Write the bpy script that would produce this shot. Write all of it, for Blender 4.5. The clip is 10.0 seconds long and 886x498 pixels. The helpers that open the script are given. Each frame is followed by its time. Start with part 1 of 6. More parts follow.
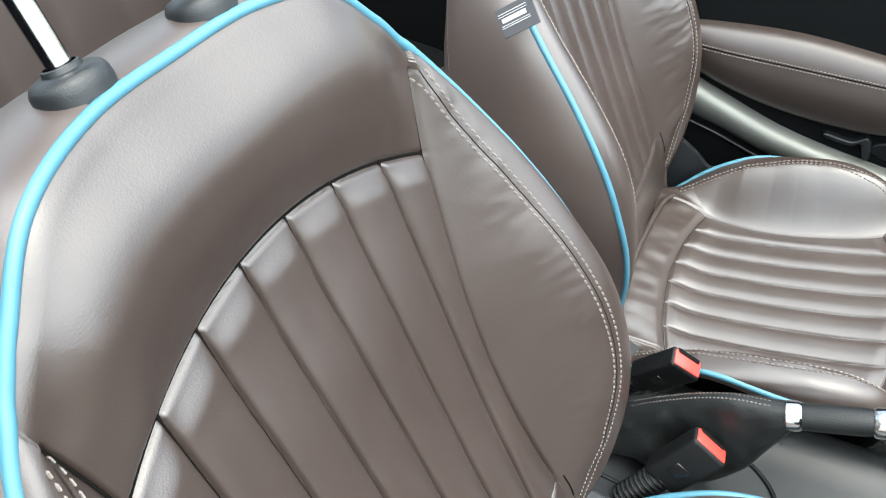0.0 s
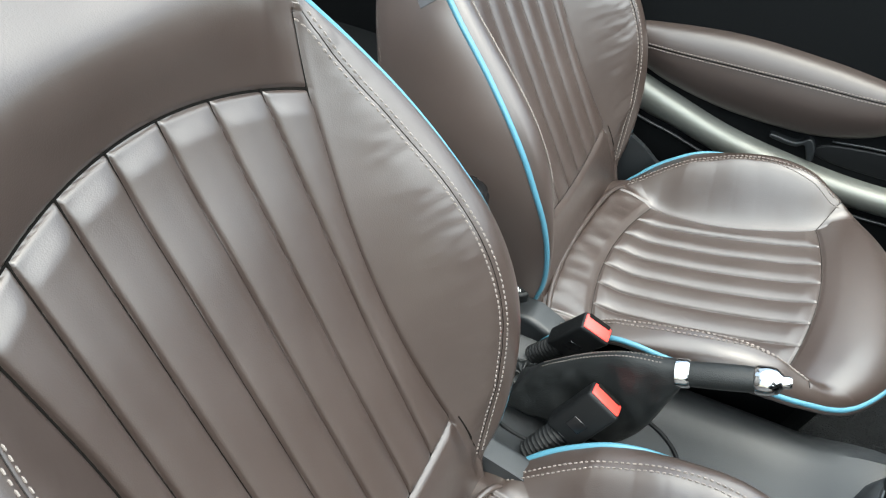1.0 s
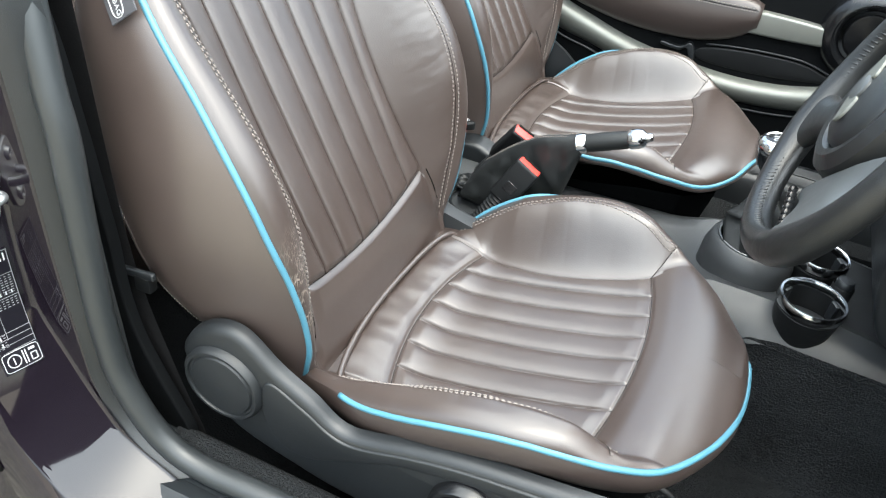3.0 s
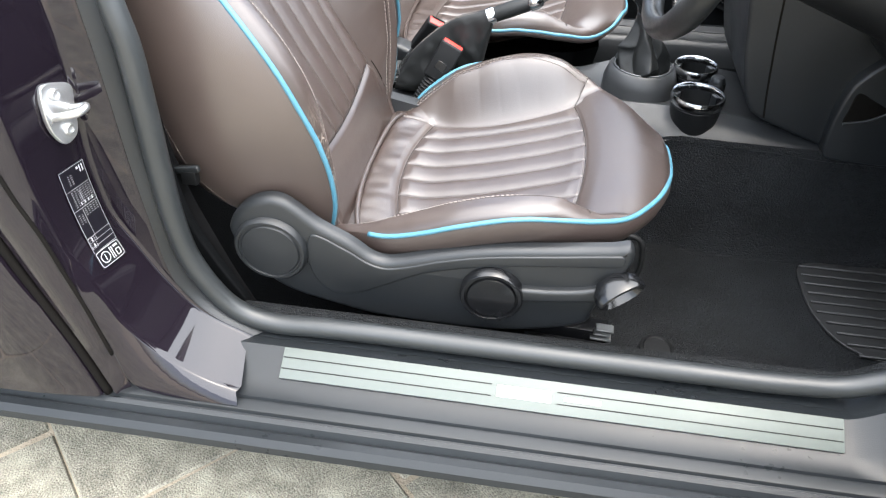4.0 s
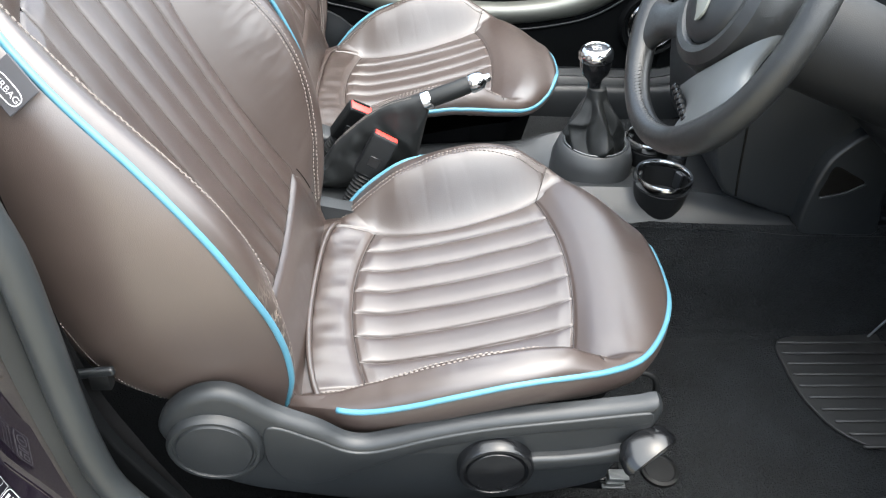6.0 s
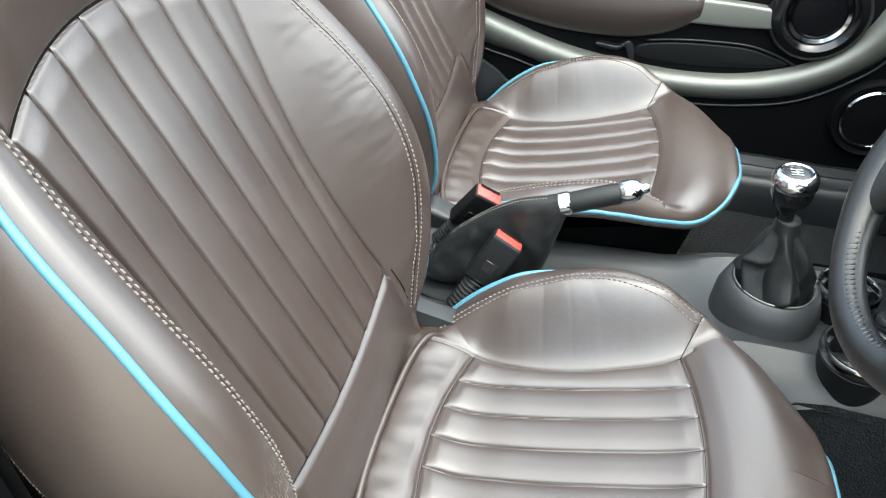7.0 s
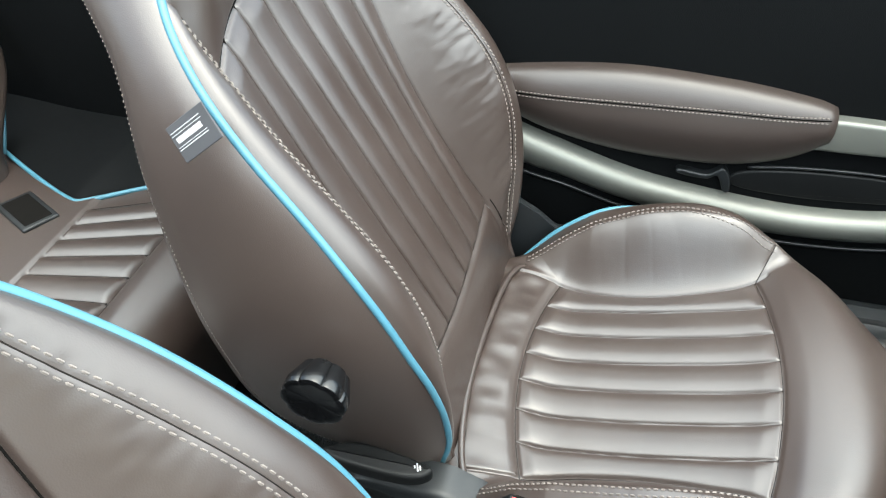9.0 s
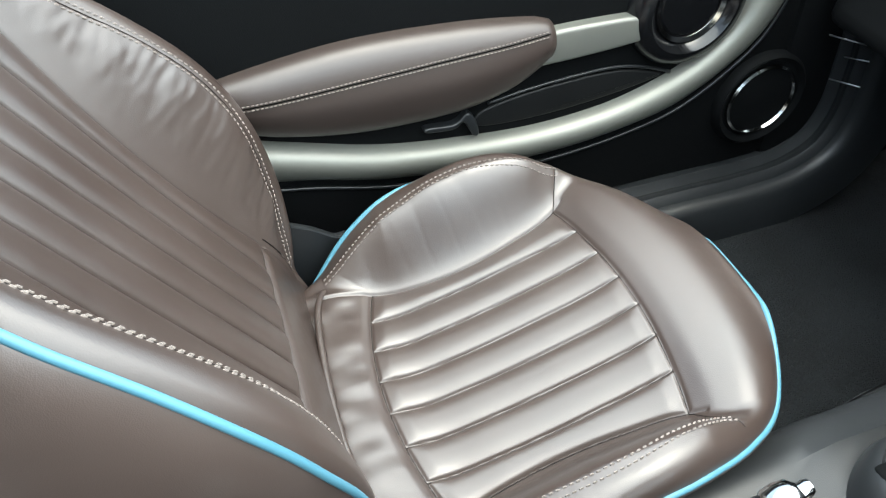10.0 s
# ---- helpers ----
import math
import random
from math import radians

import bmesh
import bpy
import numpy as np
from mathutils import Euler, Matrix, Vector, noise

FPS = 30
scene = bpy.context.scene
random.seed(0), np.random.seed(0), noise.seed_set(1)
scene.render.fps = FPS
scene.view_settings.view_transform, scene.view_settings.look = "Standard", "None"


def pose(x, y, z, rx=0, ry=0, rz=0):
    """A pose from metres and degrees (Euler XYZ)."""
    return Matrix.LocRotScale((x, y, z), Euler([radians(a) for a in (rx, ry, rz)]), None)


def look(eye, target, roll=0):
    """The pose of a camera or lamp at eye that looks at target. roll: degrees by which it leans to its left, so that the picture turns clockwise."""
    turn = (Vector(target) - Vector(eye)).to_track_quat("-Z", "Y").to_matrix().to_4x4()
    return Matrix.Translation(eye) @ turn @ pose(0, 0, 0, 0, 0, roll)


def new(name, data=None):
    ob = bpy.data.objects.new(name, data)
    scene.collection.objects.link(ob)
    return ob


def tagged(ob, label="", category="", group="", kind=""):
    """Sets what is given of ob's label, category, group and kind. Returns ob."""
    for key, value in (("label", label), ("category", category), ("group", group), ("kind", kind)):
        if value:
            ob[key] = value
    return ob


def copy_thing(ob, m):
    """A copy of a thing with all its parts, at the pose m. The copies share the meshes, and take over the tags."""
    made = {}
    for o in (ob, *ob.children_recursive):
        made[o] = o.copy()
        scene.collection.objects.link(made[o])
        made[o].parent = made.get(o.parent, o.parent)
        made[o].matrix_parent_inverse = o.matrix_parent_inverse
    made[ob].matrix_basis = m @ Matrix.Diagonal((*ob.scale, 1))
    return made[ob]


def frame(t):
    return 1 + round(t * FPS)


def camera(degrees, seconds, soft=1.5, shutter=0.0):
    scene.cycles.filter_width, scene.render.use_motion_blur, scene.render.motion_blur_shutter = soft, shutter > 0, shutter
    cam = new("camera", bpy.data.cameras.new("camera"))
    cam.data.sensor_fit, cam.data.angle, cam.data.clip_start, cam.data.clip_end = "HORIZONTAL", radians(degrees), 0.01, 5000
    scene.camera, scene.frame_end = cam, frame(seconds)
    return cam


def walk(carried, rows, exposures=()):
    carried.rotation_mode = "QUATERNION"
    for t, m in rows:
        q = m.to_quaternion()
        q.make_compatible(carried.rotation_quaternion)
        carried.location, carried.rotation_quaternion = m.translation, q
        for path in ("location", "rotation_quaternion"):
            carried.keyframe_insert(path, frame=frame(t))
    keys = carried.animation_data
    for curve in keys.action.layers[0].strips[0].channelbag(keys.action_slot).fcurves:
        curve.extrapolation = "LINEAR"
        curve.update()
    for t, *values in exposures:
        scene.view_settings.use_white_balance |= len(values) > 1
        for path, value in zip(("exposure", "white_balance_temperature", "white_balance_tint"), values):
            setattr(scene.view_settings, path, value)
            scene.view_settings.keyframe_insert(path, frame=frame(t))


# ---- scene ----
cam = camera(59.7, 10.0, 1.15)
METRES = 2.596
BASE = pose(0.0125, -0.6168, 1.2625, -43.637, -4.681, 24.113)
ROWS = [
    (0.0, 0.0, 0.0, 0.0, 0.0, 0.0, -0.0),
    (0.5, 0.0247, -0.0194, -0.0208, -0.31, 0.99, -1.3),
    (1.0, 0.0484, -0.0214, -0.0319, 1.65, 2.14, -2.39),
    (1.5, 0.0555, -0.027, -0.0488, 2.76, 2.68, -2.42),
    (2.0, 0.0656, -0.0701, -0.1006, 3.93, 3.95, -1.38),
    (2.5, 0.0631, -0.1181, -0.1531, 0.52, 6.02, -1.56),
    (4.0, -0.0248, -0.2251, -0.2536, -9.29, 2.49, 12.97),
    (4.5, -0.0568, -0.2247, -0.2533, -14.12, 0.6, 18.73),
    (5.0, -0.0775, -0.2093, -0.2268, -17.79, -0.56, 22.18),
    (6.5, -0.0084, -0.1098, -0.1344, -15.12, 2.16, 14.55),
    (7.0, 0.0206, -0.0717, -0.1077, -7.6, 3.61, 9.02),
    (7.5, 0.0568, -0.0439, -0.0832, 1.15, 3.72, 2.02),
    (8.0, 0.0771, -0.0244, -0.0415, 4.51, 3.24, -1.19),
    (8.5, 0.0753, 0.0249, 0.0004, 1.26, 3.11, 1.57),
    (9.0, 0.0762, 0.0753, 0.038, -4.23, 1.99, 9.41),
    (9.5, 0.0737, 0.1169, 0.0661, -14.09, -1.69, 20.18),
    (10.0, 0.0474, 0.1349, 0.0783, -30.18, -9.67, 32.05),
]
# the turns at the ends of the still stretches
ENDS = [
    (2.7, look((0.3870, -1.0532, 1.1940), (0.1069, -0.3092, 0.5874), 8.18)),
    (3.8, look((0.3473, -1.3684, 1.1904), (0.2095, -0.5939, 0.5730), 3.20)),
    (5.2, look((0.1295, -1.3947, 1.1903), (0.1957, -0.6245, 0.5558), 0.43)),
    (6.3, look((0.1753, -1.0844, 1.2118), (0.2142, -0.2979, 0.5954), 5.05)),
]
PATH = [(t, BASE @ pose(METRES * x, METRES * y, METRES * z, 90 + pitch, roll, yaw)) for t, x, y, z, yaw, pitch, roll in ROWS]
walk(cam, sorted(PATH + ENDS, key=lambda row: row[0]),
     [(0.0, 1.9, 6500, 1), (1.0, 1.87, 6500, -1), (2.0, 1.97, 6500, 0), (2.5, 1.98, 6500, 0), (4.0, 2.27, 6600, 8), (5.0, 2.27, 6650, 10), (6.5, 2.15, 6550, 2), (7.5, 1.96, 6500, -1), (8.5, 1.89, 6500, -2), (9.5, 1.9, 6500, -2), (10.0, 2.0, 6500, -1)])

# ---- light ----
world = bpy.data.worlds.new("sky")
scene.world = world
world.use_nodes = True
wn = world.node_tree.nodes
sky = wn.new("ShaderNodeTexSky")
sky.sky_type = "NISHITA"
sky.sun_disc = False
SUN_UP, SUN_TURN = radians(74), radians(125)
sky.sun_elevation, sky.sun_rotation = SUN_UP, SUN_TURN
sky.air_density, sky.dust_density = 1.0, 3.0
grey = wn.new("ShaderNodeHueSaturation")
grey.inputs["Saturation"].default_value = 0.66
world.node_tree.links.new(sky.outputs["Color"], grey.inputs["Color"])
world.node_tree.links.new(grey.outputs["Color"], wn["Background"].inputs["Color"])
wn["Background"].inputs["Strength"].default_value = 0.19
lamp = bpy.data.lights.new("sun", "SUN")
lamp.energy, lamp.angle, lamp.color = 2.85, radians(118), (0.980, 0.980, 0.975)
sun = new("sun", lamp)
sun.matrix_world = look((math.sin(SUN_TURN) * math.cos(SUN_UP) * 5, math.cos(SUN_TURN) * math.cos(SUN_UP) * 5, math.sin(SUN_UP) * 5), (0, 0, 0))


# ---- materials ----
def mat(name, color, rough=0.5, metal=0.0, vary=0.12, vscale=6.0, grain=0.0, gscale=300.0, wrinkle=0.0, wscale=25.0, coat=0.0, coat_rough=0.05, spec=0.5, rvary=0.1, sheen=0.0, voro=False, speck=0.35):
    m = bpy.data.materials.new(name)
    m.use_nodes = True
    nt = m.node_tree
    n, l = nt.nodes, nt.links
    b = n["Principled BSDF"]
    b.inputs["Metallic"].default_value = metal
    b.inputs["Coat Weight"].default_value = coat
    b.inputs["Coat Roughness"].default_value = coat_rough
    b.inputs["Specular IOR Level"].default_value = spec
    b.inputs["Sheen Weight"].default_value = sheen
    tc = n.new("ShaderNodeTexCoord")
    big = n.new("ShaderNodeTexNoise")
    big.inputs["Scale"].default_value = vscale
    big.inputs["Detail"].default_value = 4
    small = n.new("ShaderNodeTexNoise")
    small.inputs["Scale"].default_value = vscale * 14
    small.inputs["Detail"].default_value = 3
    for t in (big, small):
        l.new(tc.outputs["Object"], t.inputs["Vector"])
    mixv = n.new("ShaderNodeMath")
    mixv.operation = "MULTIPLY_ADD"
    l.new(small.outputs["Fac"], mixv.inputs[0])
    mixv.inputs[1].default_value = speck
    l.new(big.outputs["Fac"], mixv.inputs[2])
    ramp = n.new("ShaderNodeMapRange")
    ramp.inputs["From Min"].default_value, ramp.inputs["From Max"].default_value = 0.225 + 0.5 * speck, 0.775 + 0.5 * speck
    ramp.inputs["To Min"].default_value, ramp.inputs["To Max"].default_value = 1 - vary, 1 + vary
    l.new(mixv.outputs[0], ramp.inputs["Value"])
    mul = n.new("ShaderNodeVectorMath")
    mul.operation = "SCALE"
    mul.inputs[0].default_value = color
    l.new(ramp.outputs[0], mul.inputs["Scale"])
    l.new(mul.outputs[0], b.inputs["Base Color"])
    rr = n.new("ShaderNodeMapRange")
    rr.inputs["From Min"].default_value, rr.inputs["From Max"].default_value = 0.225 + 0.5 * speck, 0.775 + 0.5 * speck
    rr.inputs["To Min"].default_value, rr.inputs["To Max"].default_value = max(0.02, rough - rvary), min(1, rough + rvary)
    l.new(mixv.outputs[0], rr.inputs["Value"])
    l.new(rr.outputs[0], b.inputs["Roughness"])
    last = None
    if wrinkle:
        w = n.new("ShaderNodeTexNoise")
        w.inputs["Scale"].default_value = wscale
        w.inputs["Detail"].default_value = 3
        w.inputs["Distortion"].default_value = 0.6
        l.new(tc.outputs["Object"], w.inputs["Vector"])
        bw = n.new("ShaderNodeBump")
        bw.inputs["Strength"].default_value = 1.0
        bw.inputs["Distance"].default_value = wrinkle
        l.new(w.outputs["Fac"], bw.inputs["Height"])
        last = bw
    if grain:
        g = n.new("ShaderNodeTexVoronoi" if voro else "ShaderNodeTexNoise")
        g.inputs["Scale"].default_value = gscale
        l.new(tc.outputs["Object"], g.inputs["Vector"])
        bg = n.new("ShaderNodeBump")
        bg.inputs["Strength"].default_value = 1.0
        bg.inputs["Distance"].default_value = grain
        l.new(g.outputs["Distance" if voro else "Fac"], bg.inputs["Height"])
        if last:
            l.new(last.outputs[0], bg.inputs["Normal"])
        last = bg
    if last:
        l.new(last.outputs[0], b.inputs["Normal"])
    return m


LEATHER = mat("brown_leather", (0.0345, 0.0238, 0.0200), 0.39, vary=0.12, vscale=5, grain=0.00008, gscale=800, wrinkle=0.0004, wscale=20, spec=0.82, rvary=0.08, coat=0.25, coat_rough=0.26, voro=True)
LEATHER_TRIM = mat("brown_trim_leather", (0.034, 0.0245, 0.0214), 0.45, vary=0.1, vscale=4, grain=0.00006, gscale=1000, wrinkle=0.0003, wscale=10, spec=0.65, rvary=0.05, coat=0.08, coat_rough=0.32, voro=True)
# lighter than LEATHER: the light on the seat sides is put into the colour
LEATHER_SIDE_LIT = mat("brown_side_leather_lit", (0.0515, 0.0378, 0.0328), 0.40, vary=0.1, vscale=4, grain=0.00006, gscale=1000, wrinkle=0.0003, wscale=10, spec=0.9, rvary=0.05, coat=0.15, coat_rough=0.34, voro=True)
LEATHER_BLACK = mat("black_leather", (0.0078, 0.0086, 0.0088), 0.44, spec=0.28, grain=0.00025, gscale=700, wrinkle=0.0007, wscale=26, voro=True)
PIPING = mat("blue_piping", (0.055, 0.165, 0.225), 0.45, vary=0.06, vscale=20)
THREAD = mat("pale_thread", (0.145, 0.126, 0.114), 0.7, vary=0.15, vscale=60)
PLASTIC = mat("dark_grey_plastic", (0.0084, 0.0098, 0.0112), 0.44, vary=0.08, grain=0.0002, gscale=900, vscale=8)
PLASTIC_BLACK = mat("black_plastic", (0.0048, 0.0052, 0.0056), 0.5, vary=0.1, grain=0.0002, gscale=900, vscale=8, spec=0.22)
CONSOLE = mat("grey_console_plastic", (0.021, 0.0226, 0.0242), 0.42, spec=0.38, vary=0.1, grain=0.0002, gscale=900, vscale=8)
WHEEL = mat("grey_black_wheel_leather", (0.0085, 0.009, 0.0093), 0.36, vary=0.12, grain=0.00015, gscale=900, wrinkle=0.0008, wscale=40, spec=0.5, voro=True)
GLOSS = mat("gloss_black_plastic", (0.0045, 0.0048, 0.0055), 0.22, vary=0.1, vscale=8)
CLADDING = mat("grey_sill_plastic", (0.0122, 0.0142, 0.0160), 0.34, spec=0.27, vary=0.12, grain=0.0002, gscale=700, vscale=5)
RUBBER = mat("rubber_seal", (0.0180, 0.0204, 0.0216), 0.40, vary=0.1, vscale=8)
CARPET = mat("black_carpet", (0.0082, 0.0093, 0.0104), 0.95, vary=0.5, vscale=9, spec=0.2, grain=0.006, gscale=300, wrinkle=0.004, wscale=14)
PAINT = mat("dark_aubergine_paint", (0.0055, 0.0038, 0.0066), 0.5, spec=0.05, metal=0.0, vary=0.1, vscale=90, coat=1.0, coat_rough=0.03)
SILVER = mat("satin_silver_trim", (0.155, 0.159, 0.143), 0.45, metal=0.45, vary=0.05, vscale=12)
STEEL = mat("brushed_steel", (0.082, 0.094, 0.087), 0.5, metal=0.35, vary=0.1, vscale=14)
CHROME = mat("chrome", (0.50, 0.51, 0.515), 0.14, metal=1.0, vary=0.03, rvary=0.03)
ZINC = mat("zinc_plated_steel", (0.55, 0.56, 0.57), 0.35, metal=0.9, vary=0.15, vscale=40)
RED = mat("red_button", (0.75, 0.045, 0.035), 0.35, vary=0.05)
WHITE = mat("white_print", (0.75, 0.76, 0.77), 0.5, vary=0.05)
STICKER = mat("black_sticker", (0.006, 0.0055, 0.008), 0.35, vary=0.1, spec=0.15)
TAG = mat("grey_woven_tag", (0.045, 0.045, 0.05), 0.75, vary=0.15, vscale=40)
STONE = mat("grey_stone_slab", (0.235, 0.222, 0.176), 0.85, vary=0.55, vscale=22, speck=1.1, grain=0.004, gscale=300, wrinkle=0.0012, wscale=60)
GROUT = mat("sandy_joint", (0.34, 0.29, 0.22), 0.95, vary=0.3, vscale=9, grain=0.003, gscale=200)
RUBBER_BLACK = mat("black_rubber", (0.012, 0.0125, 0.013), 0.6, vary=0.15, vscale=10, grain=0.0003, gscale=400)
SILVER_DARK = mat("satin_grey_spoke", (0.075, 0.08, 0.082), 0.42, metal=0.35, vary=0.08, vscale=10)
WEB = mat("belt_webbing", (0.005, 0.005, 0.0055), 0.8, spec=0.15, vary=0.2, vscale=30, grain=0.0006, gscale=350)
WHITE_DIM = mat("grey_print", (0.42, 0.42, 0.43), 0.5, vary=0.05)
PRINT = mat("faded_print", (0.2, 0.2, 0.21), 0.5, vary=0.1)
# near-black leather colour that holds the shade in the seam grooves
FOLD_SHADE = mat("shaded_leather_fold", (0.0085, 0.0062, 0.0052), 0.7, vary=0.2, spec=0.2)
SEAM = mat("dark_seam", (0.004, 0.0035, 0.003), 0.9, vary=0.1, spec=0.1)
# near-black, for the shade between seat and sill painted as a surface
GAP_SHADE = mat("gap_shade", (0.0016, 0.0018, 0.002), 0.95, vary=0.3, vscale=12, spec=0.05, grain=0.002, gscale=300)
INNER = mat("dark_trim", (0.0024, 0.0028, 0.0032), 0.7, spec=0.08, vary=0.12, grain=0.0003, gscale=600)


def worn(name, base, lo, hi):
    """A leather like base with pale cracks inside a box of the seat's own space."""
    m = base.copy()
    m.name = name
    n, l = m.node_tree.nodes, m.node_tree.links
    b = n["Principled BSDF"]
    tc = n.new("ShaderNodeTexCoord")
    mp = n.new("ShaderNodeMapping")
    mp.vector_type = "POINT"
    mp.inputs["Location"].default_value = tuple(-(a + c) / 2 / ((c - a) / 2) for a, c in zip(lo, hi))
    mp.inputs["Scale"].default_value = tuple(2 / (c - a) for a, c in zip(lo, hi))
    l.new(tc.outputs["Object"], mp.inputs["Vector"])
    ln = n.new("ShaderNodeVectorMath")
    ln.operation = "LENGTH"
    l.new(mp.outputs[0], ln.inputs[0])
    area = n.new("ShaderNodeMapRange")
    area.inputs["From Min"].default_value, area.inputs["From Max"].default_value = 1.05, 0.3
    l.new(ln.outputs["Value"], area.inputs["Value"])
    st = n.new("ShaderNodeMapping")
    st.inputs["Scale"].default_value = (1.3, 2.2, 0.32)
    st.inputs["Rotation"].default_value = (radians(14), radians(26), 0)
    l.new(tc.outputs["Object"], st.inputs["Vector"])
    cr = n.new("ShaderNodeTexVoronoi")
    cr.feature = "DISTANCE_TO_EDGE"
    cr.inputs["Scale"].default_value = 190
    l.new(st.outputs[0], cr.inputs["Vector"])
    line = n.new("ShaderNodeMapRange")
    line.inputs["From Min"].default_value, line.inputs["From Max"].default_value = 0.12, 0.01
    l.new(cr.outputs["Distance"], line.inputs["Value"])
    # the cracks come in broken patches
    pt = n.new("ShaderNodeTexNoise")
    pt.inputs["Scale"].default_value = 55
    pt.inputs["Detail"].default_value = 3
    l.new(tc.outputs["Object"], pt.inputs["Vector"])
    pr = n.new("ShaderNodeMapRange")
    pr.inputs["From Min"].default_value, pr.inputs["From Max"].default_value = 0.38, 0.56
    l.new(pt.outputs["Fac"], pr.inputs["Value"])
    both = n.new("ShaderNodeMath")
    both.operation = "MULTIPLY"
    l.new(area.outputs[0], both.inputs[0])
    l.new(pr.outputs[0], both.inputs[1])
    mu = n.new("ShaderNodeMath")
    mu.operation = "MULTIPLY"
    l.new(both.outputs[0], mu.inputs[0])
    l.new(line.outputs[0], mu.inputs[1])
    mix = n.new("ShaderNodeMix")
    mix.data_type = "RGBA"
    old = b.inputs["Base Color"].links[0].from_socket
    l.new(mu.outputs[0], mix.inputs["Factor"])
    l.new(old, mix.inputs["A"])
    mix.inputs["B"].default_value = (0.34, 0.275, 0.23, 1)
    l.new(mix.outputs["Result"], b.inputs["Base Color"])
    bp = n.new("ShaderNodeBump")
    bp.inputs["Distance"].default_value = 0.0015
    bp.inputs["Strength"].default_value = 1.0
    bp.invert = True
    l.new(mu.outputs[0], bp.inputs["Height"])
    l.new(b.inputs["Normal"].links[0].from_socket, bp.inputs["Normal"])
    l.new(bp.outputs[0], b.inputs["Normal"])
    return m


LEATHER_WORN = worn("worn_brown_leather", LEATHER, (-0.035, -0.262, 0.525), (0.085, -0.186, 0.715))

# ---- mesh tools ----
def grid_faces(nr, nc, wrap=False, flip=False):
    out = []
    for i in range(nr - 1):
        for j in range(nc if wrap else nc - 1):
            k = (j + 1) % nc
            f = (i * nc + j, i * nc + k, (i + 1) * nc + k, (i + 1) * nc + j)
            out.append(f[::-1] if flip else f)
    return out


def join(*geos):
    verts, faces = [], []
    for v, f in geos:
        o = len(verts)
        verts += [tuple(p) for p in v]
        faces += [tuple(i + o for i in q) for q in f]
    return verts, faces


def moved(geo, m):
    return [tuple(m @ Vector(p)) for p in geo[0]], geo[1]


def mirrored(geo):
    return [(p[0], -p[1], p[2]) for p in geo[0]], [f[::-1] for f in geo[1]]


def loft(rings, closed=True, cap0=False, cap1=False, flip=False):
    n = len(rings[0])
    verts = [tuple(p) for r in rings for p in r]
    faces = grid_faces(len(rings), n, closed, flip)
    if cap0:
        faces.append(tuple(range(n)) if flip else tuple(range(n))[::-1])
    if cap1:
        top = tuple(range((len(rings) - 1) * n, len(rings) * n))
        faces.append(top[::-1] if flip else top)
    return verts, faces


def smooth_line(pts, n, closed=False):
    """Catmull-Rom through the points, n samples evenly spaced."""
    p = np.array(pts, float)
    m = len(p)
    out = []
    segs = m if closed else m - 1
    for i in range(segs):
        a = p[(i - 1) % m] if closed or i else 2 * p[0] - p[1]
        b, c = p[i], p[(i + 1) % m]
        d = p[(i + 2) % m] if closed or i + 2 < m else 2 * p[-1] - p[-2]
        for t in np.linspace(0, 1, 24, endpoint=False):
            out.append(0.5 * (2 * b + (c - a) * t + (2 * a - 5 * b + 4 * c - d) * t * t + (3 * b - a - 3 * c + d) * t ** 3))
    out.append(p[0] if closed else p[-1])
    out = np.array(out)
    s = np.concatenate([[0], np.cumsum(np.linalg.norm(np.diff(out, axis=0), axis=1))])
    q = np.linspace(0, s[-1], n + 1)[:-1] if closed else np.linspace(0, s[-1], n)
    return np.stack([np.interp(q, s, out[:, k]) for k in range(p.shape[1])], 1)


def frames(pts):
    p = np.array(pts, float)
    t = np.gradient(p, axis=0)
    t /= np.linalg.norm(t, axis=1)[:, None] + 1e-12
    up = np.array([0.0, 0, 1]) if abs(t[0][2]) < 0.9 else np.array([1.0, 0, 0])
    a = np.cross(t[0], up)
    a /= np.linalg.norm(a)
    out = []
    for i in range(len(p)):
        a = a - t[i] * (a @ t[i])
        a /= np.linalg.norm(a) + 1e-12
        out.append((p[i], t[i], a, np.cross(t[i], a)))
    return out


def tube(pts, r, n=8, caps=True):
    rings = []
    fr = frames(pts)
    for i, (p, t, a, b) in enumerate(fr):
        rad = r[i] if hasattr(r, "__len__") else r
        rings.append([p + rad * (math.cos(k * math.tau / n) * a + math.sin(k * math.tau / n) * b) for k in range(n)])
    return loft(rings, True, caps, caps)


def lathe(profile, n=32, m=None):
    """Turns (radius, height) pairs about z."""
    rings = [[(r * math.cos(k * math.tau / n), r * math.sin(k * math.tau / n), h) for k in range(n)] for r, h in profile]
    g = loft(rings, True)
    return moved(g, m) if m else g


def rbox(sx, sy, sz, bev=0.003, m=None, seg=2):
    bm = bmesh.new()
    bmesh.ops.create_cube(bm, size=1)
    for v in bm.verts:
        v.co = (v.co.x * sx, v.co.y * sy, v.co.z * sz)
    bmesh.ops.bevel(bm, geom=bm.edges[:], offset=bev, segments=seg, affect="EDGES", profile=0.6)
    g = [tuple(v.co) for v in bm.verts], [tuple(v.index for v in f.verts) for f in bm.faces]
    bm.free()
    return moved(g, m) if m else g


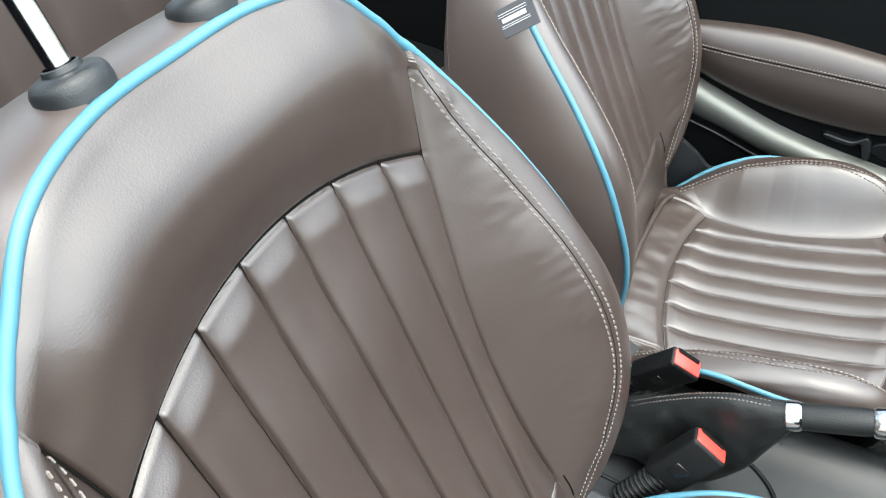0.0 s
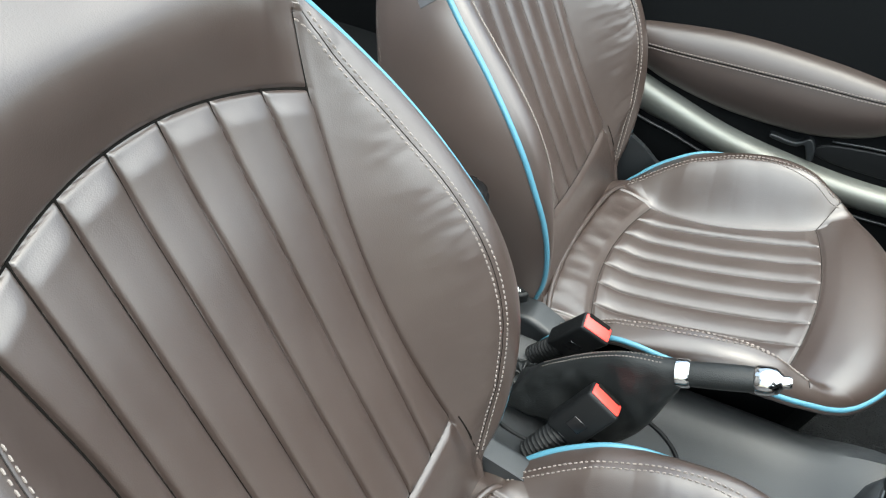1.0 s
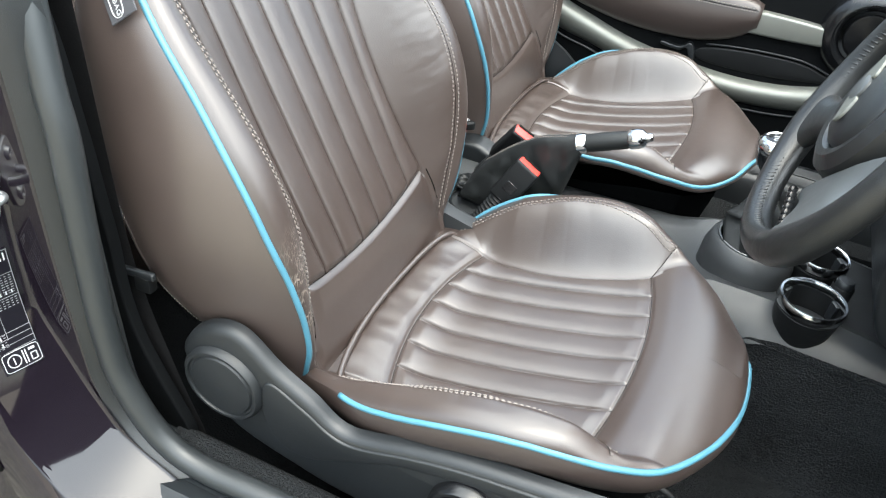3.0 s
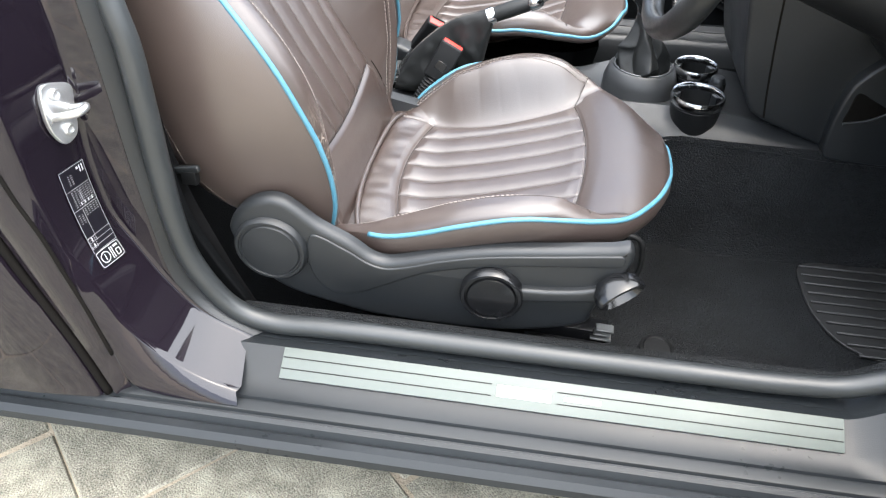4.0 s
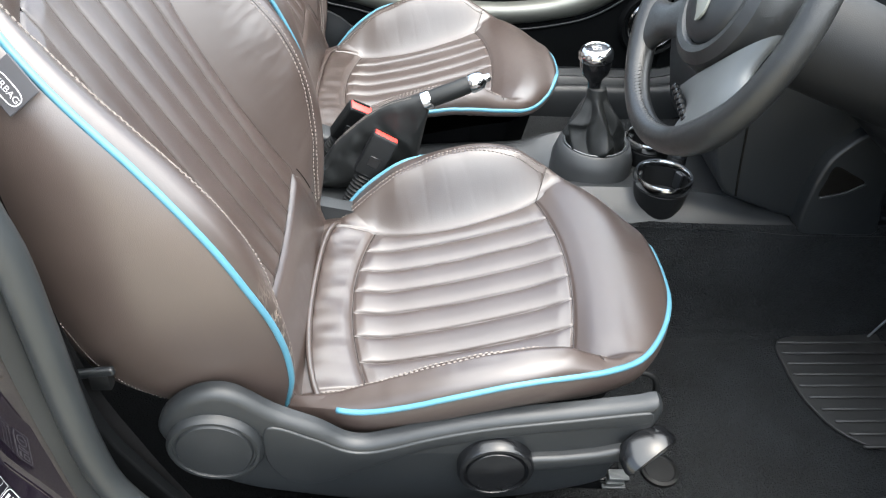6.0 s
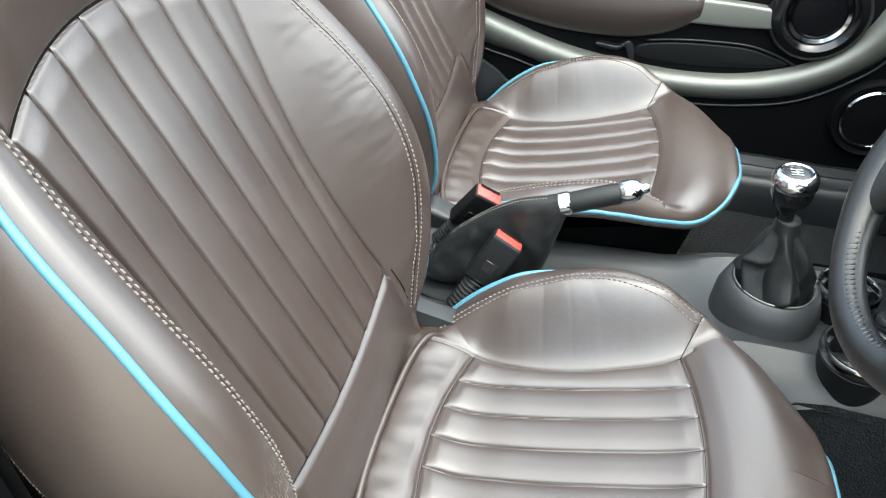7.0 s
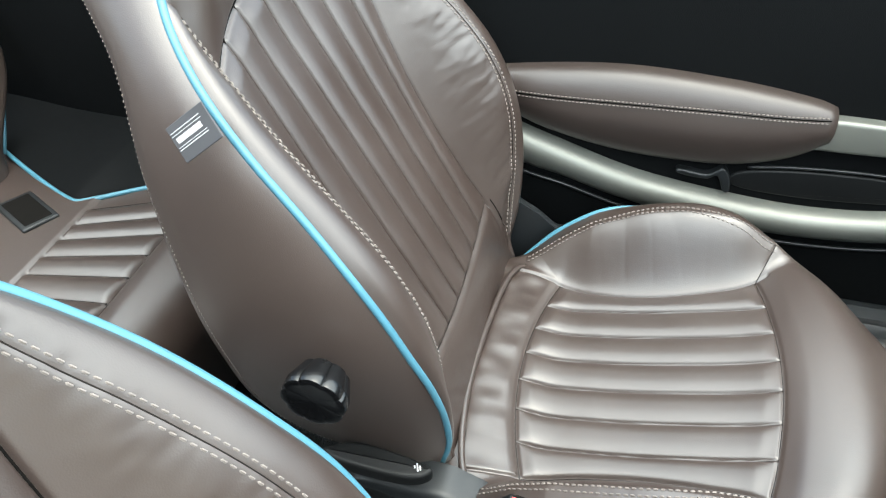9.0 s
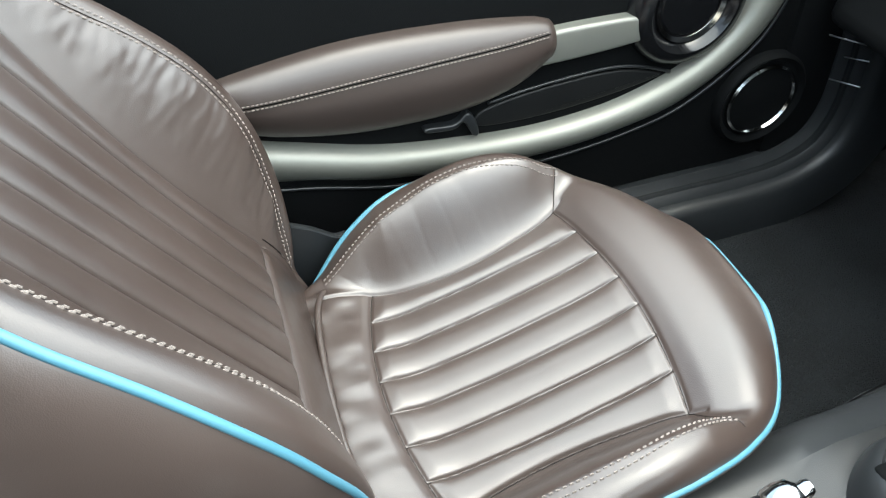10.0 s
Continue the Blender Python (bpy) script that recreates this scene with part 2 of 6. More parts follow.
def plate(outline, y0, y1, bev=0.004, n=120, back=True):
    """A slab from an outline in x and z, its face at y1 with a rounded rim."""
    o = smooth_line(outline, n, True)
    t = np.roll(o, -1, 0) - np.roll(o, 1, 0)
    t /= np.linalg.norm(t, axis=1)[:, None]
    nrm = np.stack([t[:, 1], -t[:, 0]], 1)
    area = 0.5 * np.sum(o[:, 0] * np.roll(o[:, 1], -1) - np.roll(o[:, 0], -1) * o[:, 1])
    inward = -nrm if area > 0 else nrm
    sgn = 1 if y1 > y0 else -1
    rings = [[(p[0], y0, p[1]) for p in o]]
    for k in range(5):
        a = k / 4 * math.pi / 2
        q = o + inward * bev * (1 - math.cos(a))
        rings.append([(p[0], y1 - sgn * bev * (1 - math.sin(a)), p[1]) for p in q])
    g = loft(rings, True, back, True)
    return g if (area > 0) == (sgn < 0) else (g[0], [f[::-1] for f in g[1]])


def make_mesh(name, geo, material, smooth=True, angle=40):
    me = bpy.data.meshes.new(name)
    me.from_pydata([tuple(map(float, p)) for p in geo[0]], [], geo[1])
    me.materials.append(material)
    if smooth:
        me.polygons.foreach_set("use_smooth", [True] * len(me.polygons))
        if angle < 180:
            me.set_sharp_from_angle(angle=radians(angle))
    me.update()
    return me


def part(name, geo, material, parent=None, label="", smooth=True, angle=40):
    ob = new(name, make_mesh(name, geo, material, smooth, angle))
    if parent:
        ob.parent = parent
    if label:
        ob["label"] = label
    return ob


def thing(name, label, category, at=(0, 0, 0), group="", kind=""):
    return tagged(_placed(new(name), at), label, category, group, kind)


def _placed(ob, at):
    ob.location = at
    return ob


def structure(name, geo, material, label, category, angle=40):
    return tagged(part(name, geo, material, angle=angle), label, category, kind="structure")


def curve(x, xs, ys):
    """Smooth interpolation through the points, level beyond them."""
    xs, ys = np.array(xs, float), np.array(ys, float)
    h = np.diff(xs)
    sl = np.diff(ys) / h
    m = np.zeros(len(xs))
    m[1:-1] = (sl[:-1] * h[1:] + sl[1:] * h[:-1]) / (h[1:] + h[:-1])
    m[0], m[-1] = sl[0], sl[-1]
    q = np.clip(x, xs[0], xs[-1])
    i = np.clip(np.searchsorted(xs, q, side="right") - 1, 0, len(h) - 1)
    t = (q - xs[i]) / h[i]
    return ys[i] * (1 + 2 * t) * (1 - t) ** 2 + h[i] * m[i] * t * (1 - t) ** 2 + ys[i + 1] * t * t * (3 - 2 * t) - h[i] * m[i + 1] * t * t * (1 - t)


def sstep(x):
    x = np.clip(x, 0, 1)
    return x * x * (3 - 2 * x)


def coons(bottom, top, left, right, nr, nc):
    """A patch between four curves given as functions of 0..1."""
    s, t = np.linspace(0, 1, nc), np.linspace(0, 1, nr)
    B, T, L, R = (np.array(smooth_line(c, k)) for c, k in ((bottom, nc), (top, nc), (left, nr), (right, nr)))
    S, U = s[None, :, None], t[:, None, None]
    P = (1 - U) * B[None] + U * T[None] + (1 - S) * L[:, None] + S * R[:, None]
    P -= (1 - S) * (1 - U) * B[0] + S * (1 - U) * B[-1] + (1 - S) * U * T[0] + S * U * T[-1]
    return P


def edge_distance(P, line):
    q = np.array(line)
    d = np.full(P.shape[:-1], 9.0)
    for a, b in zip(q[:-1], q[1:]):
        ab = b - a
        k = np.clip(((P - a) @ ab) / (ab @ ab + 1e-12), 0, 1)
        d = np.minimum(d, np.linalg.norm(P - a - k[..., None] * ab, axis=-1))
    return d


def gap(d, w):
    return np.exp(-(d / w) ** 2)


def dashes(line, normal, length=0.0051, pitch=0.0068, width=0.0019, lift=0.0008):
    """Stitches along a line: small raised lozenges."""
    p = np.array(line, float)
    s = np.concatenate([[0], np.cumsum(np.linalg.norm(np.diff(p, axis=0), axis=1))])
    geos = []
    nrm = np.array(normal, float)
    pos = pitch / 2
    while pos < s[-1] - length:
        a, b = (np.array([np.interp(q, s, p[:, k]) for k in range(3)]) for q in (pos, pos + length))
        nn = np.array([np.interp(pos, s, nrm[:, k]) for k in range(3)]) if nrm.ndim == 2 else nrm
        nn = nn / (np.linalg.norm(nn) + 1e-9)
        d = b - a
        side = np.cross(d, nn)
        side *= width / 2 / (np.linalg.norm(side) + 1e-9)
        top = nn * (lift + 0.0007)
        low = nn * (lift - 0.0008)
        m1, m2 = a + d * 0.22, a + d * 0.78
        v = [a + low, m1 + side + low, m2 + side + low, b + low, m2 - side + low, m1 - side + low,
             m1 + side * 0.4 + top, m2 + side * 0.4 + top, m2 - side * 0.4 + top, m1 - side * 0.4 + top]
        geos.append((v, [(0, 6, 9), (0, 1, 6), (1, 2, 7, 6), (2, 3, 7), (3, 8, 7), (3, 4, 8), (4, 5, 9, 8), (5, 0, 9), (6, 7, 8, 9)]))
        pos += pitch
    return join(*geos)


# ---- the seats ----
# backrest frame: u across, v up the backrest, w out of it towards the driver
RX, RZ = -0.016, 0.714
VX, VZ = -0.433, 0.901
BACK_SIDE = [(-0.29, 0.199, -0.099), (-0.25, 0.2093, -0.069), (-0.21, 0.2184, -0.0375), (-0.16, 0.2309, -0.0117), (-0.10, 0.2457, 0.0083), (-0.03, 0.2582, 0.0180), (0.05, 0.2598, 0.0158), (0.12, 0.2519, 0.0016),
             (0.19, 0.2402, -0.0195), (0.25, 0.2215, -0.0378), (0.30, 0.1966, -0.0485), (0.345, 0.1638, -0.0515)]
BACK_TOP = [(0.1638, 0.345), (0.122, 0.385), (0.066, 0.3995), (0.0, 0.4005), (-0.066, 0.3995), (-0.122, 0.385), (-0.1638, 0.345)]
# the double stitching on the crest of the bolsters
CREST = [(-0.24, 0.191, -0.0600), (-0.18, 0.202, -0.0304), (-0.12, 0.2108, -0.0019), (-0.05, 0.2156, 0.0224), (0.03, 0.2193, 0.0286), (0.10, 0.2165, 0.0152), (0.17, 0.2071, -0.0079), (0.23, 0.1944, -0.0282), (0.275, 0.1850, -0.0400), (0.31, 0.1795, -0.0462)]
_v, _h, _w = (np.array(c) for c in zip(*BACK_SIDE))
_sv, _sh, _sw = (np.array(c) for c in zip(*CREST))


BACK_RIM = np.concatenate([smooth_line([(-h, v) for v, h, _ in BACK_SIDE], 80), smooth_line(BACK_TOP[::-1], 60), smooth_line([(h, v) for v, h, _ in BACK_SIDE], 80)[::-1]])


def back_point(u, v, w):
    return (RX + v * VX + w * VZ, u, RZ + v * VZ - w * VX)


def back_edge(v):
    return curve(v, [-0.29, -0.17, -0.10, 0.0, 0.10, 0.18, 0.24, 0.27, 0.302, 0.33], [0.180, 0.1690, 0.1586, 0.1503, 0.1508, 0.1581, 0.1660, 0.1712, 0.1785, 0.185])


def puffs(u, e, seams, power=2.9):
    """Height of the padded channels across u, with the side seams at plus and minus e."""
    c = np.zeros_like(u)
    lines = [-e] + [np.full_like(u, s) for s in seams] + [e]
    for a, b in zip(lines[:-1], lines[1:]):
        k = (u - a) / np.maximum(b - a, 1e-4)
        inside = (k >= 0) & (k <= 1)
        c = np.where(inside, 1 - np.abs(2 * k - 1) ** power, c)
    return c


SEAMS = [-0.119, -0.071, -0.0235, 0.0235, 0.071, 0.119]


def stitch_line(v):
    """How far from the middle the double stitching runs."""
    return curve(v, _sv, _sh)


def welt(u, v):
    """The seam between the two stitch rows."""
    return gap(np.abs(u) - stitch_line(v), 0.0017) * sstep((v + 0.235) / 0.01) * (v < 0.302)


def hermite(t, a, b, ma, mb):
    t = np.clip(t, 0, 1)
    return a * (1 + 2 * t) * (1 - t) ** 2 + ma * t * (1 - t) ** 2 + b * t * t * (3 - 2 * t) - mb * t * t * (1 - t)


def back_height(u, v, d, creased=0.55):
    au = np.abs(u)
    e = back_edge(v)
    hw, wp = curve(v, _v, _h), curve(v, _v, _w) + 0.005
    hs, ws = np.minimum(stitch_line(v), hw - 0.006), curve(v, _sv, _sw)
    # the hollow of the back, deeper in the middle
    mid = curve(v, [-0.29, -0.2, -0.16, 0.0, 0.15, 0.25, 0.29, 0.33, 0.37, 0.40], [-0.068, -0.054, -0.054, -0.062, -0.070, -0.074, -0.071, -0.061, -0.058, -0.066])
    side = curve(v, [-0.29, -0.2, -0.17, -0.10, 0.0, 0.10, 0.18, 0.25, 0.30, 0.36], [-0.066, -0.052, -0.0504, -0.0551, -0.0607, -0.0616, -0.0592, -0.0564, -0.052, -0.047])
    b = mid + (side - mid) * np.clip(au / e, 0, 1) ** 2
    # bolster: up from the channels to the stitching, over the crest, down to the piping
    run, fall = np.maximum(hs - e, 0.004), np.maximum(hw - hs, 0.006)
    q = np.clip((au - e) / np.maximum(hw - e, 0.01), 0, 1)
    slope = 0.55 * sstep((0.36 - v) / 0.12)
    up = hermite((au - e) / run, side, ws, 0.75 * (ws - side), slope * run)
    over = hermite((au - hs) / fall, ws, wp, slope * fall, -0.95 * fall - 0.3 * (ws - wp))
    bol = np.where(au < e, b, np.where(au < hs, up, over))
    fade = 1 - sstep((v - 0.295) / 0.05)
    top = curve(u, [-0.2, -0.164, -0.122, -0.066, 0.0, 0.066, 0.122, 0.164, 0.2], [-0.045, -0.0465, -0.047, -0.057, -0.063, -0.057, -0.047, -0.0465, -0.045])
    rim = wp + (top - wp) * sstep((v - 0.28) / 0.06)
    s = np.exp(-(d / 0.032) ** 1.8)
    dome = b + (rim - b) * s
    w = bol * fade + dome * (1 - fade)
    arc, low = 0.2815 - 1.52 * u * u, -0.168 + 0.6 * u * u
    ends = np.minimum(np.clip((arc - v) / 0.026, 0, 1), np.clip((v - low) / 0.012, 0, 1))
    inside = (au < e) & (v > low) & (v < arc)
    fan = 1 + 0.03 * np.clip(v / 0.28, 0, 1)
    puff = puffs(u / fan, e / fan, SEAMS) * sstep(ends)
    w = w + np.where(inside, 0.0065 * puff, 0)
    # plain band below and panel above stand a little proud of the channels
    w = w + 0.0035 * sstep((low - v) / 0.010) * (1 - sstep((low - v - 0.02) / 0.06)) * (1 - sstep((au - e + 0.02) / 0.022))
    swell = np.clip((v - arc) / 0.075, 0, 1)
    w = w + 0.021 * swell * (2 - swell) * (1 - sstep((au - e + 0.055) / 0.065)) * (1 - np.exp(-(d / 0.03) ** 2))
    g = np.zeros_like(u)
    for sm in SEAMS:
        g = np.maximum(g, gap(u - sm * fan, 0.0017) * inside)
    g = np.maximum(g, gap(au - e, 0.0019) * sstep((v + 0.168) / 0.012) * (v < 0.304))
    g = np.maximum(g, gap(v - arc, 0.0025) * (au < e + 0.002))
    g = np.maximum(g, gap(v - np.where(au < e, low, -0.150 - (au - e) * 5.0), 0.0020) * 0.6)
    w = w - 0.0045 * g - 0.0008 * welt(u, v)
    # creases in the bolsters
    nz = np.array([noise.noise((float(x) * 14 + float(y) * 7, float(y) * 34 - abs(float(x)) * 24, 0.3)) for x, y in zip(u.ravel(), v.ravel())]).reshape(u.shape)
    n2 = np.array([noise.noise((float(x) * 60 + float(y) * 40, float(y) * 90 - float(x) * 50, 5.3)) for x, y in zip(u.ravel(), v.ravel())]).reshape(u.shape)
    w = w + (0.0024 * nz + np.where(u > 0, 0.0012, 0.0006) * n2) * np.where(u > 0, creased, 0.6) * sstep((q - 0.10) / 0.3) * (1 - sstep((q - 0.55) / 0.15)) * fade
    return w - 0.005 * np.clip(1 - d / 0.011, 0, 1) ** 2


def backrest_geo(creased=0.55, nr=360, nc=440):
    side = [(h, v) for v, h, _ in BACK_SIDE]
    left = [(-a, b) for a, b in side]
    P = coons([left[0], (0.0, -0.298), side[0]], BACK_TOP[::-1], left, side, nr, nc)
    rim = np.concatenate([smooth_line(left, 80), smooth_line(BACK_TOP[::-1], 60), smooth_line(side, 80)[::-1]])
    d = edge_distance(P, rim)
    w = back_height(P[..., 0], P[..., 1], d, creased)
    verts = [back_point(P[i, j, 0], P[i, j, 1], w[i, j]) for i in range(nr) for j in range(nc)]
    rim3 = [(P[i, 0, 0], P[i, 0, 1], w[i, 0]) for i in range(nr)] + [(P[-1, j, 0], P[-1, j, 1], w[-1, j]) for j in range(1, nc)] + [(P[i, -1, 0], P[i, -1, 1], w[i, -1]) for i in range(nr - 2, -1, -1)]
    return (verts, grid_faces(nr, nc, flip=True)), np.array(rim3)


def back_shell_geo(rim):
    """Side, top and back cover behind the piping."""
    rings = []
    r = rim[::5]
    wr = curve(r[:, 1], [-0.28, -0.2, -0.15, -0.1, 0, 0.1, 0.2, 0.3, 0.36, 0.41], [-0.13, -0.155, -0.187, -0.200, -0.188, -0.168, -0.142, -0.124, -0.15, -0.165])
    for k, (t, bulge) in enumerate([(0.0, 0.0), (0.04, 0.004), (0.25, 0.010), (0.5, 0.012), (0.75, 0.008), (0.93, 0.0), (1.0, -0.008)]):
        w = r[:, 2] + (wr - r[:, 2]) * t
        nrm = np.stack([r[:, 0], np.maximum(r[:, 1] - 0.2, 0) * 1.3], 1)
        nrm /= np.linalg.norm(nrm, axis=1)[:, None] + 1e-6
        rings.append([back_point(a + nx * bulge, b + nv * bulge, c) for a, b, c, (nx, nv) in zip(r[:, 0], r[:, 1], w, nrm)])
    for f, dw in ((0.9, -0.012), (0.6, -0.028), (0.25, -0.034)):
        rings.append([back_point(a * f, 0.1 + (b - 0.1) * f, c + dw) for a, b, c in zip(r[:, 0], r[:, 1], wr)])
    return loft(rings, False), rings


CUSH_SIDE = [(0.02, 0.2085, 0.455), (0.08, 0.231, 0.478), (0.12, 0.2435, 0.4855), (0.17, 0.253, 0.5044), (0.22, 0.2595, 0.5268), (0.27, 0.261, 0.5446), (0.31, 0.259, 0.5535), (0.355, 0.2505, 0.5525), (0.412, 0.232, 0.5435), (0.466, 0.1985, 0.5325)]
CUSH_FRONT = [(0.466, 0.1985), (0.509, 0.137), (0.5335, 0.07), (0.542, 0.0), (0.5335, -0.07), (0.509, -0.137), (0.466, -0.1985)]
_cx, _ch, _cz = (np.array(c) for c in zip(*CUSH_SIDE))


_ring = smooth_line([(x, -h) for x, h, _ in CUSH_SIDE] + CUSH_FRONT[::-1][1:-1] + [(x, h) for x, h, _ in CUSH_SIDE][::-1], 720)
_k = int(np.argmin(np.hypot(_ring[:, 0] - 0.466, _ring[:, 1] + 0.1985)))
CUSH_LEFT, CUSH_TIP, CUSH_RIGHT = _ring[:_k + 1:4], _ring[_k:720 - _k:4], _ring[719 - _k:][::-1][::4]
CUSH_RIM = _ring[::3]


def cush_edge(x):
    return curve(x, [0.02, 0.12, 0.18, 0.25, 0.32, 0.386, 0.42], [0.18, 0.168, 0.156, 0.151, 0.156, 0.170, 0.19])


def cush_height(x, u, d, both=False):
    inner = (u > 0) | both
    au = np.abs(u)
    e = cush_edge(x)
    b = curve(x, [0.0, 0.06, 0.11, 0.14, 0.2, 0.3, 0.38, 0.42, 0.46, 0.5, 0.534], [0.425, 0.442, 0.440, 0.437, 0.447, 0.474, 0.502, 0.522, 0.533, 0.532, 0.522])
    hw = curve(x, _cx, _ch)
    zp = curve(x, np.append(_cx, [0.509, 0.5335, 0.542]), np.append(_cz, [0.5262, 0.5178, 0.5085])) - np.where(inner, curve(x, [0.02, 0.05, 0.08, 0.10, 0.12, 0.145, 0.17, 0.20, 0.22, 0.27, 0.31, 0.355, 0.412, 0.466, 0.51, 0.53], [0.0706, 0.056, 0.0335, 0.014, 0.0, -0.010, -0.0142, -0.009, -0.0022, 0.013, 0.018, 0.021, 0.023, 0.024, 0.014, 0.0]), 0)
    corner = np.where(inner, curve(x, [0.28, 0.31, 0.345, 0.385, 0.42, 0.47], [0.0, 0.0015, 0.005, 0.011, 0.014, 0.014]), 0)
    # the front corner away from the near side rolls further under
    zp = zp - 0.020 * sstep((u - 0.02) / 0.12) * sstep((x - 0.33) / 0.12)
    up = curve(x, [0.0, 0.04, 0.1, 0.17, 0.23, 0.29, 0.345, 0.385, 0.42, 0.47], [0.455, 0.468, 0.488, 0.522, 0.549, 0.566, 0.571, 0.567, 0.562, 0.556])
    up = up - np.where(inner, curve(x, [0.0, 0.06, 0.09, 0.12, 0.16], [0.050, 0.040, 0.026, 0.010, 0.0]), 0) - corner
    q = np.clip((au - e) / np.maximum(hw - e, 0.012), 0, 1)
    fade = (1 - sstep((x - 0.355) / 0.15))
    z = b + (np.maximum(up, b) - b) * sstep(q / 0.68) * fade
    front, rear = 0.406 - 0.7 * u * u, 0.101 + 1.0 * u * u
    inside = (au < e) & (x > rear) & (x < front)
    ends = np.minimum(np.clip((front - x) / 0.022, 0, 1), np.clip((x - rear) / 0.02, 0, 1))
    z = z + np.where(inside, 0.005 * puffs(u, e, SEAMS, 2.8) * sstep(ends), 0)
    z = z + np.where(au < e + 0.02, 0.003 * sstep((x - front) / 0.025) * (1 - sstep((au - e) / 0.02)), 0) + np.where(au < e + 0.02, 0.0035 * sstep((rear - x) / 0.014) * (1 - sstep((au - e) / 0.02)), 0)
    k = np.clip((x - front) / (0.505 - 0.25 * u * u - front), 0, 1)
    z = z + 0.002 * np.sin(math.pi * k ** 0.8) * (1 - sstep((au - 0.15) / 0.06))
    g = np.zeros_like(u)
    for sm in SEAMS:
        g = np.maximum(g, gap(u - sm, 0.0017) * inside)
    g = np.maximum(g, gap(au - e, 0.0022) * (x > 0.06) * (x < 0.40))
    g = np.maximum(g, gap(x - front, 0.0019) * (au < e + 0.002))
    g = np.maximum(g, gap(x - rear, 0.0022) * (au < e + 0.002))
    # short seams from the corners of the channels out to the rim
    g = np.maximum(g, gap(x - (0.386 + (au - 0.170) * 0.45), 0.002) * (au > 0.168) * (d > 0.012) * 0.22)
    g = np.maximum(g, gap(x - (0.128 - (au - 0.168) * 1.1), 0.002) * (au > 0.166) * (d > 0.012) * 0.15)
    z = z - 0.004 * g
    nz = np.array([noise.noise((float(a) * 20 + float(c) * 16, float(c) * 17 - float(a) * 9, 4.1)) for a, c in zip(x.ravel(), u.ravel())]).reshape(u.shape)
    z = z + 0.0021 * nz * sstep((x - 0.06) / 0.06) * sstep((q - 0.1) / 0.3) * (1 - sstep((q - 0.65) / 0.2))
    # fine creases: across the bolsters and, fainter, over the channels
    cr = np.array([1 - abs(noise.noise((float(a) * 26 + float(c) * 8, abs(float(c)) * 9 + float(a) * 6, 2.0 + (c > 0)))) for a, c in zip(x.ravel(), u.ravel())]).reshape(u.shape)
    c2 = np.array([1 - abs(noise.noise((float(a) * 34 - float(c) * 21, float(c) * 30 + float(a) * 17, 8.6))) for a, c in zip(x.ravel(), u.ravel())]).reshape(u.shape)
    z = z - 0.0003 * np.clip(cr - 0.8, 0, 1) / 0.2 * sstep((x - 0.08) / 0.06) * sstep((q - 0.05) / 0.2) * (1 - sstep((q - 0.7) / 0.2))
    z = z - 0.00006 * np.clip(c2 - 0.8, 0, 1) / 0.2 * np.where(inside, 1, 0.4) * sstep((x - 0.05) / 0.05)
    nb = np.array([noise.noise((float(a) * 22, float(c) * 40, 7.7)) for a, c in zip(x.ravel(), u.ravel())]).reshape(u.shape)
    z = z + 0.0030 * nb * sstep((rear - x) / 0.02)
    roll = 0.026 + 0.042 * sstep((x - 0.40) / 0.07)
    k = np.clip(1 - d / roll, 0, 1)
    z = z + (zp - z) * (1 - np.sqrt(np.maximum(0, 1 - k ** 2.2)))
    return z - 0.02 * np.clip((0.035 - x) / 0.035, 0, 1) ** 2


def cushion_geo(both=False, nr=270, nc=420):
    left, side = CUSH_LEFT.tolist(), CUSH_RIGHT.tolist()
    tip = CUSH_TIP.tolist()
    tip[0], tip[-1] = left[-1], side[-1]
    P = coons([left[0], (0.0, -0.12), (-0.005, 0.0), (0.0, 0.12), side[0]], tip, left, side, nr, nc)
    d = edge_distance(P, CUSH_RIM)
    z = cush_height(P[..., 0], P[..., 1], d, both)
    verts = [(P[i, j, 0], P[i, j, 1], z[i, j]) for i in range(nr) for j in range(nc)]
    rim3 = [(P[i, 0, 0], P[i, 0, 1], z[i, 0]) for i in range(nr)] + [(P[-1, j, 0], P[-1, j, 1], z[-1, j]) for j in range(1, nc)] + [(P[i, -1, 0], P[i, -1, 1], z[i, -1]) for i in range(nr - 2, -1, -1)]
    return (verts, grid_faces(nr, nc)), np.array(rim3)


def cushion_band_geo(rim, deep=1.0):
    r = rim[::5]
    rings = []
    for dz, k in ((0.0, 1.0), (-0.004, 1.008), (-0.02, 1.012), (-0.036, 1.0), (-0.048, 0.975), (-0.06, 0.93)):
        rings.append([(0.2 + (p[0] - 0.2) * (1 + (k - 1) * 1.2), p[1] * k, p[2] + dz * deep) for p in r])
    return loft(rings, False, flip=True)


def on_back(pts, lift=0.0):
    u, v = (np.array(c) for c in zip(*pts))
    w = back_height(u, v, edge_distance(np.stack([u, v], 1), BACK_RIM)) + lift
    return np.array([back_point(a, b, c) for a, b, c in zip(u, v, w)])


def on_cushion(pts, both=False, lift=0.0003):
    x, u = (np.array(c) for c in zip(*pts))
    z = cush_height(x, u, edge_distance(np.stack([x, u], 1), CUSH_RIM), both) + lift
    return np.stack([x, u, z], 1)


